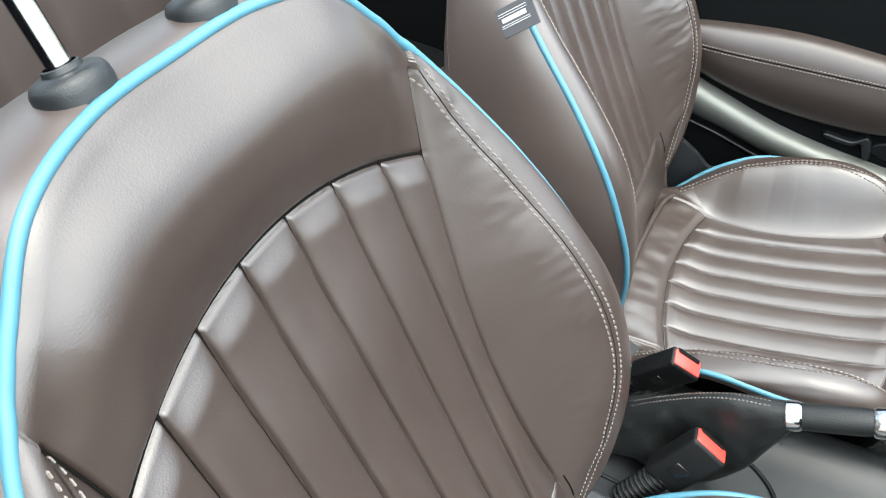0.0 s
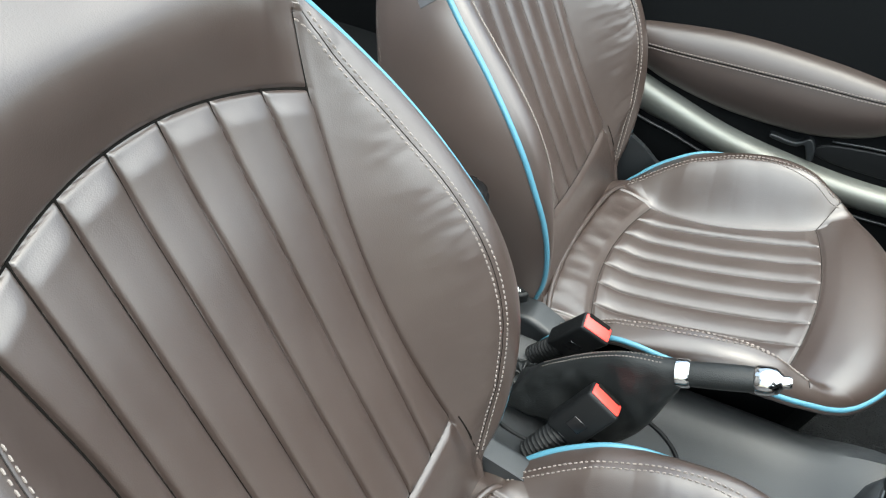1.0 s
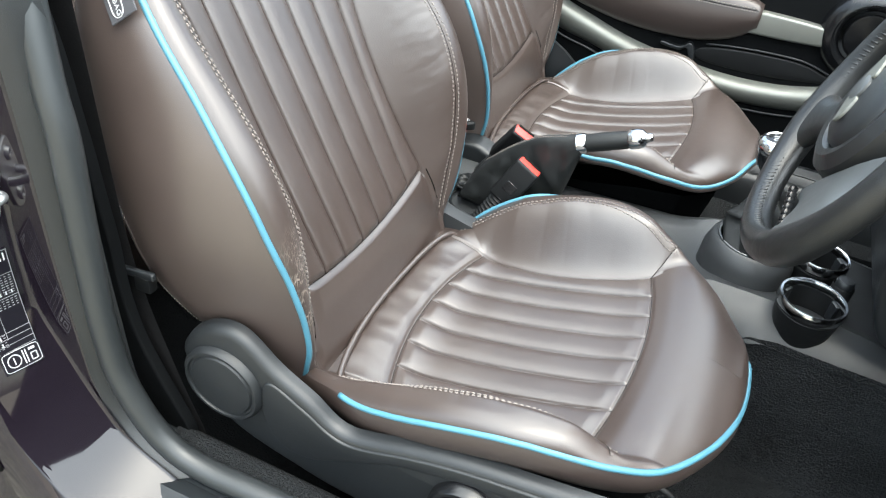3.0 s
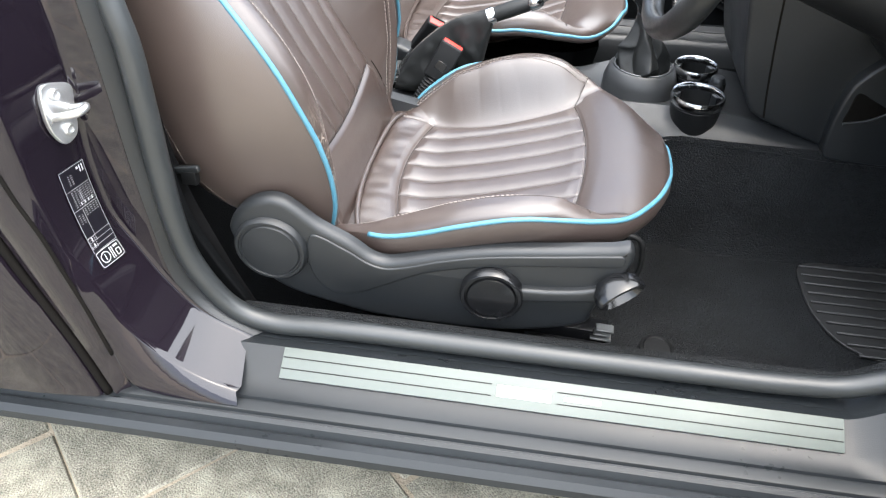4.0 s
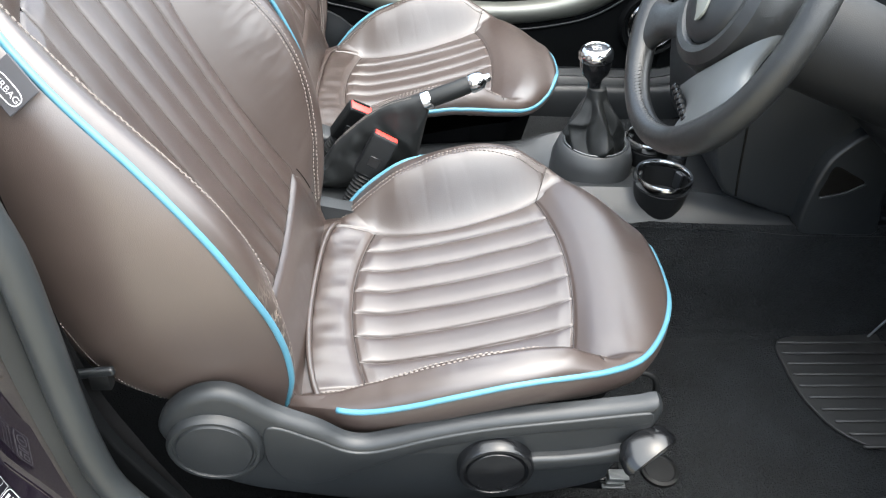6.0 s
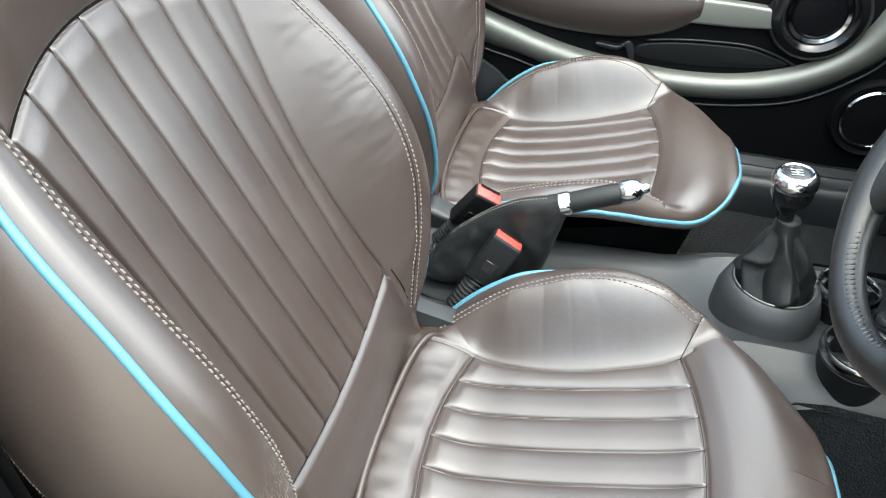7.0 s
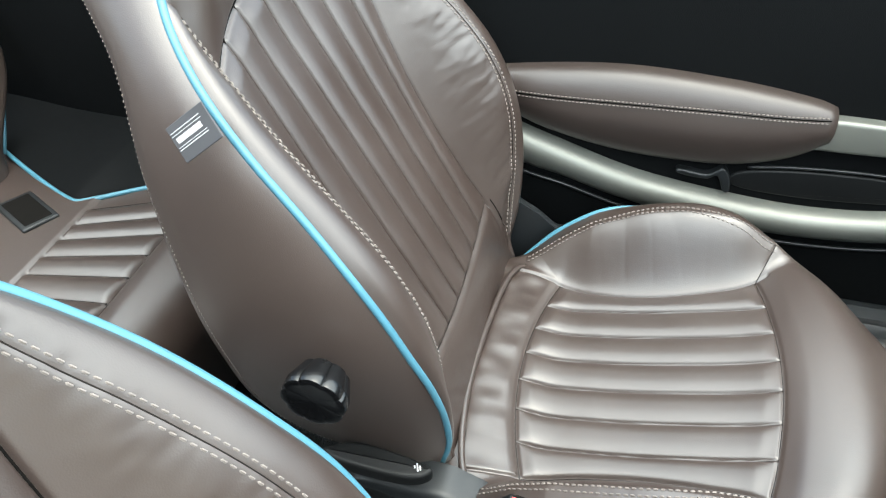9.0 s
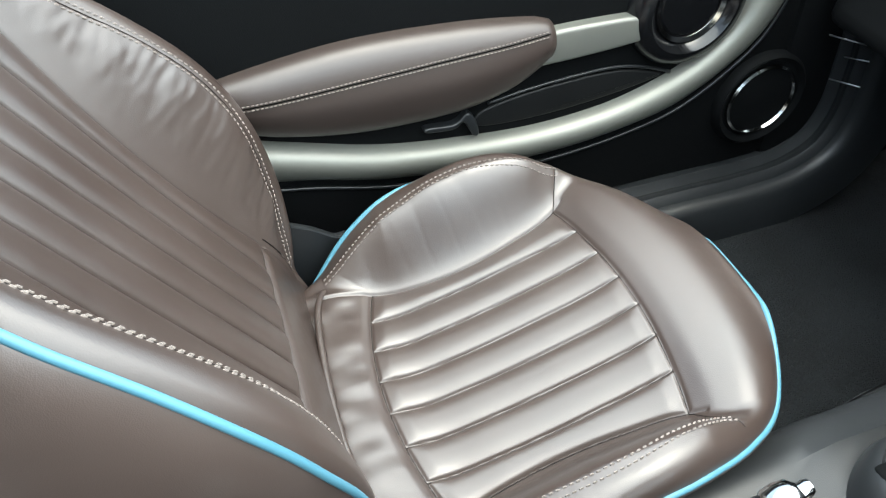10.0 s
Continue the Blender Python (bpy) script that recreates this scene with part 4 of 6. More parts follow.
# painted door frame: an inner lip, a wide band with the striker, the gap, the rear quarter
PILLAR = [(-0.058, 0.365), (-0.132, 0.415), (-0.159, 0.473), (-0.169, 0.570), (-0.175, 0.657), (-0.178, 0.741), (-0.183, 0.830), (-0.192, 0.92), (-0.22, 1.05), (-0.26, 1.25)]
MID = [(-0.057, 0.367), (-0.121, 0.403), (-0.161, 0.457), (-0.192, 0.517), (-0.218, 0.573), (-0.226, 0.643), (-0.224, 0.714), (-0.220, 0.786), (-0.226, 0.88), (-0.24, 1.05), (-0.28, 1.25)]
BAND = [(-0.046, 0.352), (-0.089, 0.366), (-0.137, 0.398), (-0.184, 0.455), (-0.210, 0.515), (-0.234, 0.574), (-0.246, 0.646), (-0.250, 0.715), (-0.254, 0.80), (-0.264, 0.90), (-0.29, 1.05), (-0.33, 1.25)]
SEAL_LINE = [(-0.196, 0.345), (-0.206, 0.412), (-0.219, 0.490), (-0.233, 0.556), (-0.244, 0.606), (-0.262, 0.664), (-0.274, 0.73), (-0.285, 0.81), (-0.30, 0.91), (-0.33, 1.05), (-0.37, 1.25)]
GAPL = [(-0.223, 0.340), (-0.243, 0.424), (-0.263, 0.491), (-0.289, 0.575), (-0.308, 0.65), (-0.325, 0.73), (-0.34, 0.81), (-0.355, 0.91), (-0.38, 1.05), (-0.43, 1.25)]


def ribbon(lines, n=70, flip=False):
    rows = [smooth_line(l, n) for l in lines]
    return loft(rows, False, flip=flip)


def at_y(line, y, dx=0.0):
    return [(x + dx, y, z) for x, z in line]


pillar = thing("door_pillar", "glossy dark aubergine painted door pillar", "door pillar", kind="structure")
part("inner_lip", ribbon([at_y(PILLAR, -0.66, 0.03), at_y(PILLAR, -0.684, 0.016), at_y(PILLAR, -0.693, 0.005), at_y(PILLAR, -0.696)]), PLASTIC, pillar, "grey inner lip", angle=60)
part("inner_panel", ribbon([at_y(PILLAR, -0.692), at_y(PILLAR, -0.695, -0.002), at_y(PILLAR, -0.696, -0.006), at_y(MID, -0.697, 0.006), at_y(MID, -0.698, 0.002), at_y(MID, -0.700)]), PAINT, pillar, angle=70)
part("painted_band", ribbon([at_y(MID, -0.700), at_y(MID, -0.704, -0.002), at_y(BAND, -0.778, 0.002), at_y(BAND, -0.782, 0.001), at_y(BAND, -0.785)]), PAINT, pillar, angle=70)
FOOT = [(-0.046, 0.336), (-0.10, 0.335), (-0.155, 0.338), (-0.194, 0.352)] + SEAL_LINE[1:]
part("rebate", ribbon([at_y(BAND, -0.785), at_y(BAND, -0.789, -0.002), at_y(FOOT, -0.800, 0.002)]), PAINT, pillar, angle=70)
part("edge_seal", tube(smooth_line(at_y(SEAL_LINE[1:], -0.802), 90), 0.0026, 8), SEAM, pillar, "thin black edge seal", angle=180)
part("gap_floor", ribbon([at_y(SEAL_LINE, -0.799), at_y(SEAL_LINE, -0.806, -0.010), at_y(GAPL, -0.812, 0.010), at_y(GAPL, -0.802, 0.001)]), PAINT, pillar, angle=70)
part("gap_seal", tube(smooth_line(at_y(GAPL, -0.809, -0.002), 90), 0.006, 8), SEAM, pillar, "black panel gap", angle=180)
far = [(x - 0.9, z) for x, z in GAPL]
part("quarter_panel", ribbon([at_y(GAPL, -0.802, -0.007), at_y(GAPL, -0.815, -0.009), at_y(GAPL, -0.820, -0.014), at_y(GAPL, -0.827, -0.10), at_y(GAPL, -0.83, -0.25), at_y(far, -0.82)]), PAINT, pillar, angle=70)

striker = thing("door_striker", "zinc-plated door striker bolted to the pillar", "door striker")
sn = Vector((0.968, -0.237, 0.077)).normalized()
sy = Vector((0.0, 0.0, 1.0))
sy = (sy - sn * sy.dot(sn)).normalized()
sp = Matrix.Translation(Vector((-0.2353, -0.7242, 0.7311)) + sn * 0.005) @ Matrix((sy.cross(sn), -sn, sy)).transposed().to_4x4()
part("striker_plate", moved(plate([(0.0125, 0.033), (-0.004, 0.038), (-0.013, 0.033), (-0.018, 0.010), (-0.018, -0.0136), (-0.0089, -0.035), (0.004, -0.038), (0.0174, -0.029), (0.025, 0.0), (0.030, 0.018), (0.025, 0.027)], 0.0, -0.006, 0.0015, 60), sp), ZINC, striker)
part("striker_loop", moved(tube(smooth_line([(0.0188, 0.0, -0.003), (0.018, -0.014, 0.0), (0.016, -0.030, 0.005), (0.012, -0.037, 0.007), (0.002, -0.036, 0.005), (-0.004, -0.026, 0.003), (-0.008, -0.012, 0.0), (-0.0094, 0.0, -0.0026)], 50), 0.0048, 12), sp), ZINC, striker, angle=180)
for dx, dz in ((0.002, 0.023), (0.004, -0.022)):
    part("bolt", moved(lathe([(0.0075, 0.0), (0.0075, 0.003), (0.006, 0.005), (0.004, 0.005), (0.0035, 0.003), (0.0, 0.003)], 12, Matrix.Translation((dx, -0.006, dz)) @ Matrix.Rotation(math.pi / 2, 4, "X")), sp), ZINC, striker)

lower_trim = plate([(-0.26, 1.02), (-0.20, 0.90), (-0.178, 0.78), (-0.168, 0.70), (-0.161, 0.64), (-0.157, 0.566), (-0.143, 0.504), (-0.122, 0.455), (-0.100, 0.410), (-0.082, 0.37), (-0.10, 0.34), (-0.22, 0.34), (-0.33, 0.50), (-0.36, 0.80)], -0.622, -0.636, 0.004, 120)
structure("pillar_lower_trim", lower_trim, INNER, "dark grey trim inside the door pillar", "pillar trim")

# ---- floor and tunnel ----
FLOOR = [(-1.3, 0.19), (-0.2, 0.165), (0.05, 0.185), (0.3, 0.225), (0.9, 0.225), (1.1, 0.245), (1.3, 0.36), (1.5, 0.60)]


def floor_geo(y0, y1, n=20):
    rows = []
    line = smooth_line([(x, 0, z) for x, z in FLOOR], 60)
    for y in np.linspace(y0, y1, n):
        rows.append([(p[0], y, p[2] + 0.003 * noise.noise((p[0] * 6, y * 6, 0))) for p in line])
    return loft(rows, False, flip=True)


structure("floor_carpet", floor_geo(-0.63, -0.06), CARPET, "black carpet in the driver footwell", "carpet", angle=180)
structure("floor_carpet_far", floor_geo(0.06, 0.74), CARPET, "black carpet in the passenger footwell", "carpet", angle=180)

# added sheet, no real lining: the shade beside the seat is its colour
felt = smooth_line([(-0.75, 0, 0.30), (-0.45, 0, 0.285), (-0.25, 0, 0.255), (-0.1, 0, 0.25), (0.1, 0, 0.245), (0.34, 0, 0.235)], 30)
structure("side_felt", loft([[(p[0], y, p[2] + dz) for p in felt] for y, dz in ((-0.628, 0.07), (-0.618, 0.02), (-0.60, 0.0), (-0.45, 0.0), (-0.20, 0.0))], False, flip=True), GAP_SHADE, "near-black sheet painted as the shade between the seat and the sill", "felt lining", angle=180)


def tunnel_lift(x):
    return (0.020 * sstep((x - 0.10) / 0.35) + 0.030 * sstep((x - 0.38) / 0.10)) * (1 - 0.6 * sstep((x - 0.62) / 0.25))


def tunnel_geo():
    """Plastic top of the tunnel, with raised edges and a hump round the gear lever."""
    rows = []
    prof = [(-0.150, 0.385), (-0.146, 0.405), (-0.130, 0.425), (-0.112, 0.434), (-0.092, 0.434), (-0.080, 0.426), (-0.05, 0.418), (0.0, 0.415), (0.05, 0.418), (0.080, 0.426), (0.092, 0.434), (0.112, 0.434), (0.130, 0.425), (0.146, 0.405), (0.150, 0.385)]
    for x in np.linspace(-1.0, 1.35, 100):
        l = float(tunnel_lift(x))
        wide = 1 + 0.06 * float(sstep((x - 0.5) / 0.2))
        low = 0.060 * float(sstep((x - 0.47) / 0.10))
        rows.append([(x, y * wide, (z + l * (1 if abs(y) < 0.1 else 0.75)) if z > 0.40 else z + min(low, 0.75 * l + 0.035)) for y, z in prof])
    return loft(rows, False)


def tunnel_side_geo(sg):
    rows = []
    for x in np.linspace(-1.0, 1.4, 60):
        low = 0.060 * float(sstep((x - 0.47) / 0.10))
        wide = 1 + 0.06 * float(sstep((x - 0.5) / 0.2))
        rows.append([(x, sg * (y * wide + 0.002 * noise.noise((x * 9, z * 14, 0))), z + (low if z > 0.35 else 0)) for y, z in ((0.20, 0.215), (0.172, 0.235), (0.160, 0.30), (0.152, 0.36), (0.147, 0.395))])
    return loft(rows, False, flip=sg < 0)


structure("centre_tunnel", tunnel_geo(), CONSOLE, "dark grey plastic centre console between the seats", "console", angle=50)
structure("tunnel_carpet", tunnel_side_geo(-1), CARPET, "black carpet on the side of the tunnel", "carpet", angle=180)
structure("tunnel_carpet_far", tunnel_side_geo(1), CARPET, "black carpet on the side of the tunnel", "carpet", angle=180)

# ---- handbrake ----
brake = thing("handbrake", "handbrake with black leather gaiter and chrome ends", "handbrake")
A, B = np.array([0.2117, -0.006, 0.594]), np.array([0.3151, 0.001, 0.6366])
dirn = (B - A) / np.linalg.norm(B - A)
axis = Matrix.Translation(A) @ Vector(dirn).to_track_quat("Z", "Y").to_matrix().to_4x4()
part("grip", lathe([(0.0135, 0.004), (0.0145, 0.009), (0.0150, 0.04), (0.0146, 0.072), (0.0135, 0.077)], 28, axis), LEATHER_BLACK, brake, "black leather grip", angle=60)
part("ring", lathe([(0.0140, -0.008), (0.0165, -0.006), (0.0165, 0.006), (0.0145, 0.009)], 32, axis), CHROME, brake, "chrome ring")
part("end_cap", lathe([(0.0140, 0.076), (0.0162, 0.079), (0.0162, 0.090), (0.0140, 0.099), (0.009, 0.103), (0.0085, 0.104)], 32, axis), CHROME, brake, "chrome end cap")
part("release_button", lathe([(0.0072, 0.102), (0.0072, 0.110), (0.0055, 0.1135), (0.0, 0.114)], 20, axis), CHROME, brake, "chrome release button")


def gaiter_geo():
    """A leather bag that hangs from the lever down to the console."""
    top = smooth_line([(0.036, 0.472), (0.054, 0.502), (0.085, 0.536), (0.118, 0.566), (0.148, 0.586), (0.180, 0.598), (0.2085, 0.6075)], 50)
    low = smooth_line([(0.020, 0.424), (0.050, 0.420), (0.090, 0.420), (0.130, 0.420), (0.165, 0.430), (0.195, 0.474), (0.2175, 0.582)], 50)
    rings = []
    for i, (p, q) in enumerate(zip(top, low)):
        t = i / 49
        ring = []
        for a in np.linspace(0, math.tau, 48, endpoint=False):
            c, s = math.cos(a), math.sin(a)
            k = 0.5 + 0.5 * math.copysign(abs(s) ** 0.8, s)
            wid = 0.0145 + 0.022 * (1 - t) ** 0.6 * (1 - k) ** 0.7
            fold = 1 + 0.38 * noise.noise((t * 7, k * 3.4, 0.5 + (c > 0))) * math.sin(math.pi * t) + 0.12 * noise.noise((t * 16, k * 9, 2.5 + (c > 0))) * min(1, 4 * (1 - t))
            x, z = q[0] + (p[0] - q[0]) * k, q[1] + (p[1] - q[1]) * k
            ring.append((x, 0.003 - 0.009 * t + wid * math.copysign(abs(c) ** 0.75, c) * fold, z))
        rings.append(ring)
    return loft(rings, True, True, True)


part("gaiter", gaiter_geo(), LEATHER_BLACK, brake, "creased black leather gaiter", angle=180)
boot = []
for i, (r, h) in enumerate([(0.027, 0.0), (0.026, 0.007), (0.022, 0.012), (0.016, 0.013), (0.009, 0.011), (0.0, 0.010)]):
    boot.append([(0.025 + r * math.cos(a), 0.031 + 0.95 * r * math.sin(a), 0.425 + h + (0.0025 * math.sin(4 * a + 40 * r) + 0.002 * math.sin(9 * a)) * (0.003 < r < 0.026)) for a in np.linspace(0, math.tau, 60, endpoint=False)])
part("boot_end", loft(boot, True), LEATHER_BLACK, brake, "gathered leather end", angle=180)
part("boot_bead", tube([(0.025 + 0.029 * math.cos(a), 0.031 + 0.027 * math.sin(a), 0.429) for a in np.linspace(0, math.tau, 40)], 0.0026, 8), LEATHER_BLACK, brake, "rolled leather bead", angle=180)
oval = smooth_line([(0.005, 0.0), (0.03, 0.047), (0.12, 0.055), (0.21, 0.05), (0.255, 0.0), (0.21, -0.05), (0.12, -0.055), (0.03, -0.047)], 80, True).tolist() + [[0.005, 0.0]]
part("base_ring", tube([(x, y, 0.4175 + 0.6 * y * y + float(tunnel_lift(x))) for x, y in oval], 0.003, 8), PLASTIC_BLACK, brake, "black base ring", angle=180)
st = []
top = smooth_line([(0.054, 0.502), (0.085, 0.536), (0.118, 0.566), (0.148, 0.586), (0.180, 0.598), (0.2085, 0.6075)], 40)
for off in (-0.0035, 0.0035):
    st.append(dashes([(p[0], 0.002 - 0.009 * i / 39 + off, p[1] - 0.0005) for i, p in enumerate(top[:36])], (-0.5, 0, 0.85), 0.003, 0.0044, 0.0011, 0.0006))
part("stitching", join(*st), THREAD, brake, "pale double stitching", False)["kind"] = "stuff"

# ---- belt buckles ----
def buckle(tip, way, broad, length):
    b = thing("belt_buckle", "black seat belt buckle with red button", "belt buckle", group="belt buckles")
    d, w = Vector(way).normalized(), Vector(broad).normalized()
    L = length
    m = Matrix.Translation(tip) @ Matrix((w, d.cross(w), d)).transposed().to_4x4()
    part("housing", rbox(0.046, 0.027, 0.078, 0.005, m @ Matrix.Translation((0, 0, -0.037)), 3), PLASTIC_BLACK, b)
    part("button", rbox(0.041, 0.021, 0.010, 0.003, m @ Matrix.Translation((0, 0, -0.0015)), 2), RED, b, "bright red release button")
    rings = []
    for i in range(60):
        h = -0.07 - (L - 0.07) * i / 59
        r = 0.0125 + 0.0022 * math.sin(i * math.pi / 3)
        rings.append([(r * 1.25 * math.cos(k * math.tau / 16), r * math.sin(k * math.tau / 16), h) for k in range(16)])
    part("bellows", moved(loft(rings, True, True, True, flip=True), m), PLASTIC_BLACK, b, "ribbed black sleeve", angle=180)
    part("emboss", rbox(0.02, 0.002, 0.018, 0.0006, m @ Matrix.Translation((0, -0.0132, -0.045)), 1), GLOSS, b, "moulded mark")
    part("slot", rbox(0.034, 0.007, 0.006, 0.001, m @ Matrix.Translation((0, 0.009, 0.0012)), 1), SEAM, b, "dark tongue slot")
    return b


buckle((0.145, -0.0493, 0.5474), (0.453, 0.194, 0.87), (0.891, -0.076, -0.447), 0.14)
buckle((0.0991, 0.0618, 0.5397), (0.519, -0.136, 0.844), (0.848, 0.202, -0.49), 0.14)

# ---- gear lever and cup holders ----
gear = thing("gear_lever", "gear lever with chrome-topped knob and leather gaiter", "gear lever")
GX, GY, GZ = 0.514, 0.006, 0.508
part("surround", lathe([(0.075, -0.09), (0.072, -0.02), (0.064, 0.004), (0.058, 0.008), (0.053, 0.006), (0.050, -0.004)], 48, pose(GX, GY, GZ)), CONSOLE, gear, "grey plastic surround")
part("chrome_ring", lathe([(0.0545, 0.006), (0.0552, 0.0085), (0.0535, 0.0095), (0.0520, 0.006)], 48, pose(GX, GY, GZ)), SILVER_DARK, gear, "thin satin ring")


def boot_geo():
    """A leather sleeve gathered into sharp folds."""
    rings = []
    for i in range(44):
        t = i / 43
        r0 = float(np.interp(t, [0, 0.12, 0.3, 0.5, 0.7, 0.85, 1], [0.050, 0.049, 0.043, 0.036, 0.0265, 0.019, 0.0155]))
        k = math.sin(math.pi * min(1, 0.08 + t * 1.05)) ** 0.7
        ring = []
        for a in np.linspace(0, math.tau, 120, endpoint=False):
            wob = 0.9 * noise.noise((math.cos(a) * 1.3, math.sin(a) * 1.3, 3.0 + t * 2.2))
            ph = 5 * a + 3.2 * t + 2.2 * wob
            tri = abs((ph / math.pi) % 2 - 1)
            ph2 = 3 * a - 9.0 * t + 3.0 * wob
            tri2 = abs((ph2 / math.pi) % 2 - 1)
            f = 1 + (0.46 * tri ** 1.2 - 0.26 + 0.24 * tri2 ** 2 + 0.14 * wob) * k
            ring.append((GX - 0.012 * t + r0 * f * math.cos(a), GY + 0.006 * t + r0 * f * math.sin(a), GZ - 0.008 + 0.118 * t + 0.007 * (tri - tri2) * k))
        rings.append(ring)
    return loft(rings, True, True, True)


part("gaiter", boot_geo(), LEATHER_BLACK, gear, "folded black leather gaiter", angle=180)
km = pose(GX - 0.017, GY + 0.006, GZ + 0.108, 0, -6, 0)
part("knob", lathe([(0.010, -0.004), (0.0115, 0.012), (0.014, 0.018), (0.022, 0.028), (0.0262, 0.040), (0.0268, 0.053)], 36, km), GLOSS, gear, "black knob")
part("knob_cap", lathe([(0.0270, 0.052), (0.0288, 0.0545), (0.0290, 0.062), (0.0270, 0.0685), (0.0235, 0.0725), (0.0205, 0.0735), (0.0188, 0.0722), (0.0182, 0.069)], 44, km), CHROME, gear, "chrome knob ring")
part("knob_top", lathe([(0.0184, 0.069), (0.012, 0.0712), (0.0, 0.072)], 36, km), GLOSS, gear, "black shift pattern disc")
for k in (-1, 0, 1):
    part("shift_line", rbox(0.015, 0.0014, 0.001, 0.0003, km @ Matrix.Translation((0, 0.006 * k, 0.0722)), 1), WHITE_DIM, gear, smooth=False)
part("shift_line", rbox(0.0014, 0.012, 0.001, 0.0003, km @ Matrix.Translation((0, 0, 0.0724)), 1), WHITE_DIM, gear, smooth=False)


def cup_holder(x, y, z, r=0.044):
    c = thing("cup_holder", "black cup holder with chrome rim on the console", "cup holder", group="cup holders")
    m = pose(x, y, z)
    part("cup", lathe([(0.0, -0.096), (r * 0.45, -0.095), (r * 0.66, -0.088), (r * 0.80, -0.072), (r * 0.90, -0.045), (r * 0.97, -0.022), (r * 0.985, -0.0165), (r * 0.965, -0.0155), (r * 0.97, -0.0145), (r, -0.013), (r * 1.015, -0.004), (r * 0.9, -0.002), (r * 0.88, -0.02), (r * 0.75, -0.065), (0.0, -0.068)], 40, m), PLASTIC_BLACK, c)
    part("rim", lathe([(r * 1.01, -0.012), (r * 1.045, -0.008), (r * 1.045, -0.001), (r * 1.0, 0.004), (r * 0.93, 0.0035), (r * 0.89, -0.001), (r * 0.89, -0.008)], 40, m), CHROME, c, "chrome rim")
    for k in range(3):
        a = k * math.tau / 3 + 0.5
        part("spring_tab", rbox(0.006, 0.016, 0.03, 0.002, m @ Matrix.Rotation(a, 4, "Z") @ Matrix.Translation((r * 0.82, 0, -0.022)), 2), PLASTIC, c, "grey spring tab")


cup_holder(0.610, -0.103, 0.515, 0.0475)
cup_holder(0.620, 0.028, 0.512, 0.041)
knob = thing("console_knob", "small round black button between the cup holders", "button")
part("stem", lathe([(0.016, -0.05), (0.0165, 0.0), (0.015, 0.002)], 24, pose(0.653, -0.037, 0.512)), PLASTIC_BLACK, knob)
part("cap", lathe([(0.0135, 0.0), (0.0135, 0.009), (0.011, 0.0125), (0.0, 0.0135)], 24, pose(0.653, -0.037, 0.512)), PLASTIC, knob, "grey rounded cap")

# ---- steering wheel ----
wheel = thing("steering_wheel", "turned black leather steering wheel with airbag hub", "steering wheel")
WM = Matrix.Translation((0.53, -0.335, 0.905)) @ Matrix.Rotation(radians(-90 + 21), 4, "Y")
# local z looks towards the driver, local x upwards
ang = np.linspace(0, math.tau, 145)
SPOKES = (20, 126, 230)
ringp = [(0.170 * math.cos(a), 0.170 * math.sin(a), 0) for a in ang]
rim_r = [0.0158 + 0.0035 * max(math.exp(-((math.degrees(a) - q + 180) % 360 - 180) ** 2 / 300) for q in SPOKES) for a in ang]
part("rim", moved(tube(ringp, rim_r, 18, False), WM), WHEEL, wheel, "smooth black leather rim", angle=180)
# the seam on the inner side of the rim: short raised ridges across it
ridges = []
for a in np.linspace(0, math.tau, 170, endpoint=False):
    m = Matrix.Rotation(a, 4, "Z") @ Matrix.Translation((0.1575, 0, 0.0085)) @ Matrix.Rotation(radians(-48), 4, "Y")
    ridges.append(moved(rbox(0.0085, 0.0026, 0.0022, 0.0007, seg=1), m @ Matrix.Rotation(radians(18), 4, "Z")))
part("stitching", moved(join(*ridges), WM), WHEEL, wheel, "black cross stitching", angle=60)["kind"] = "stuff"
part("hub", moved(lathe([(0.055, -0.06), (0.082, -0.035), (0.087, -0.012), (0.082, 0.006), (0.070, 0.014), (0.062, 0.013), (0.058, 0.008)], 56), WM), WHEEL, wheel, "round dark hub")
part("airbag_cover", moved(lathe([(0.058, 0.006), (0.056, 0.012), (0.048, 0.018), (0.03, 0.023), (0.0, 0.025)], 56), WM), PLASTIC, wheel, "round black airbag cover")
for q in SPOKES:
    am = WM @ Matrix.Rotation(radians(q), 4, "Z")
    big = q == 230
    rows = []
    for t in np.linspace(0, 1, 10):
        r = 0.085 + 0.080 * t
        hw = (0.085 if big else 0.036) * (1 - 0.5 * math.sin(math.pi * min(t, 0.9)) ** 1.0) + 0.012 * t
        zz = -0.012 + 0.012 * t
        rows.append([(r, hw * math.copysign(abs(math.cos(a)) ** 0.7, math.cos(a)), zz + 0.013 * math.sin(a)) for a in np.linspace(0, math.tau, 24, endpoint=False)])
    spoke = part("spoke", moved(loft(rows, True, True, True), am), SILVER_DARK if big else WHEEL, wheel, "satin grey spoke" if big else "dark grey spoke", angle=60)
    if big:
        for k in range(8):
            part("switch", moved(rbox(0.0075, 0.009, 0.008, 0.003, Matrix.Translation((0.092 + 0.0085 * k, -0.062 + 0.005 * k, 0.006)), 2), am), GLOSS, spoke, "small gloss switch")
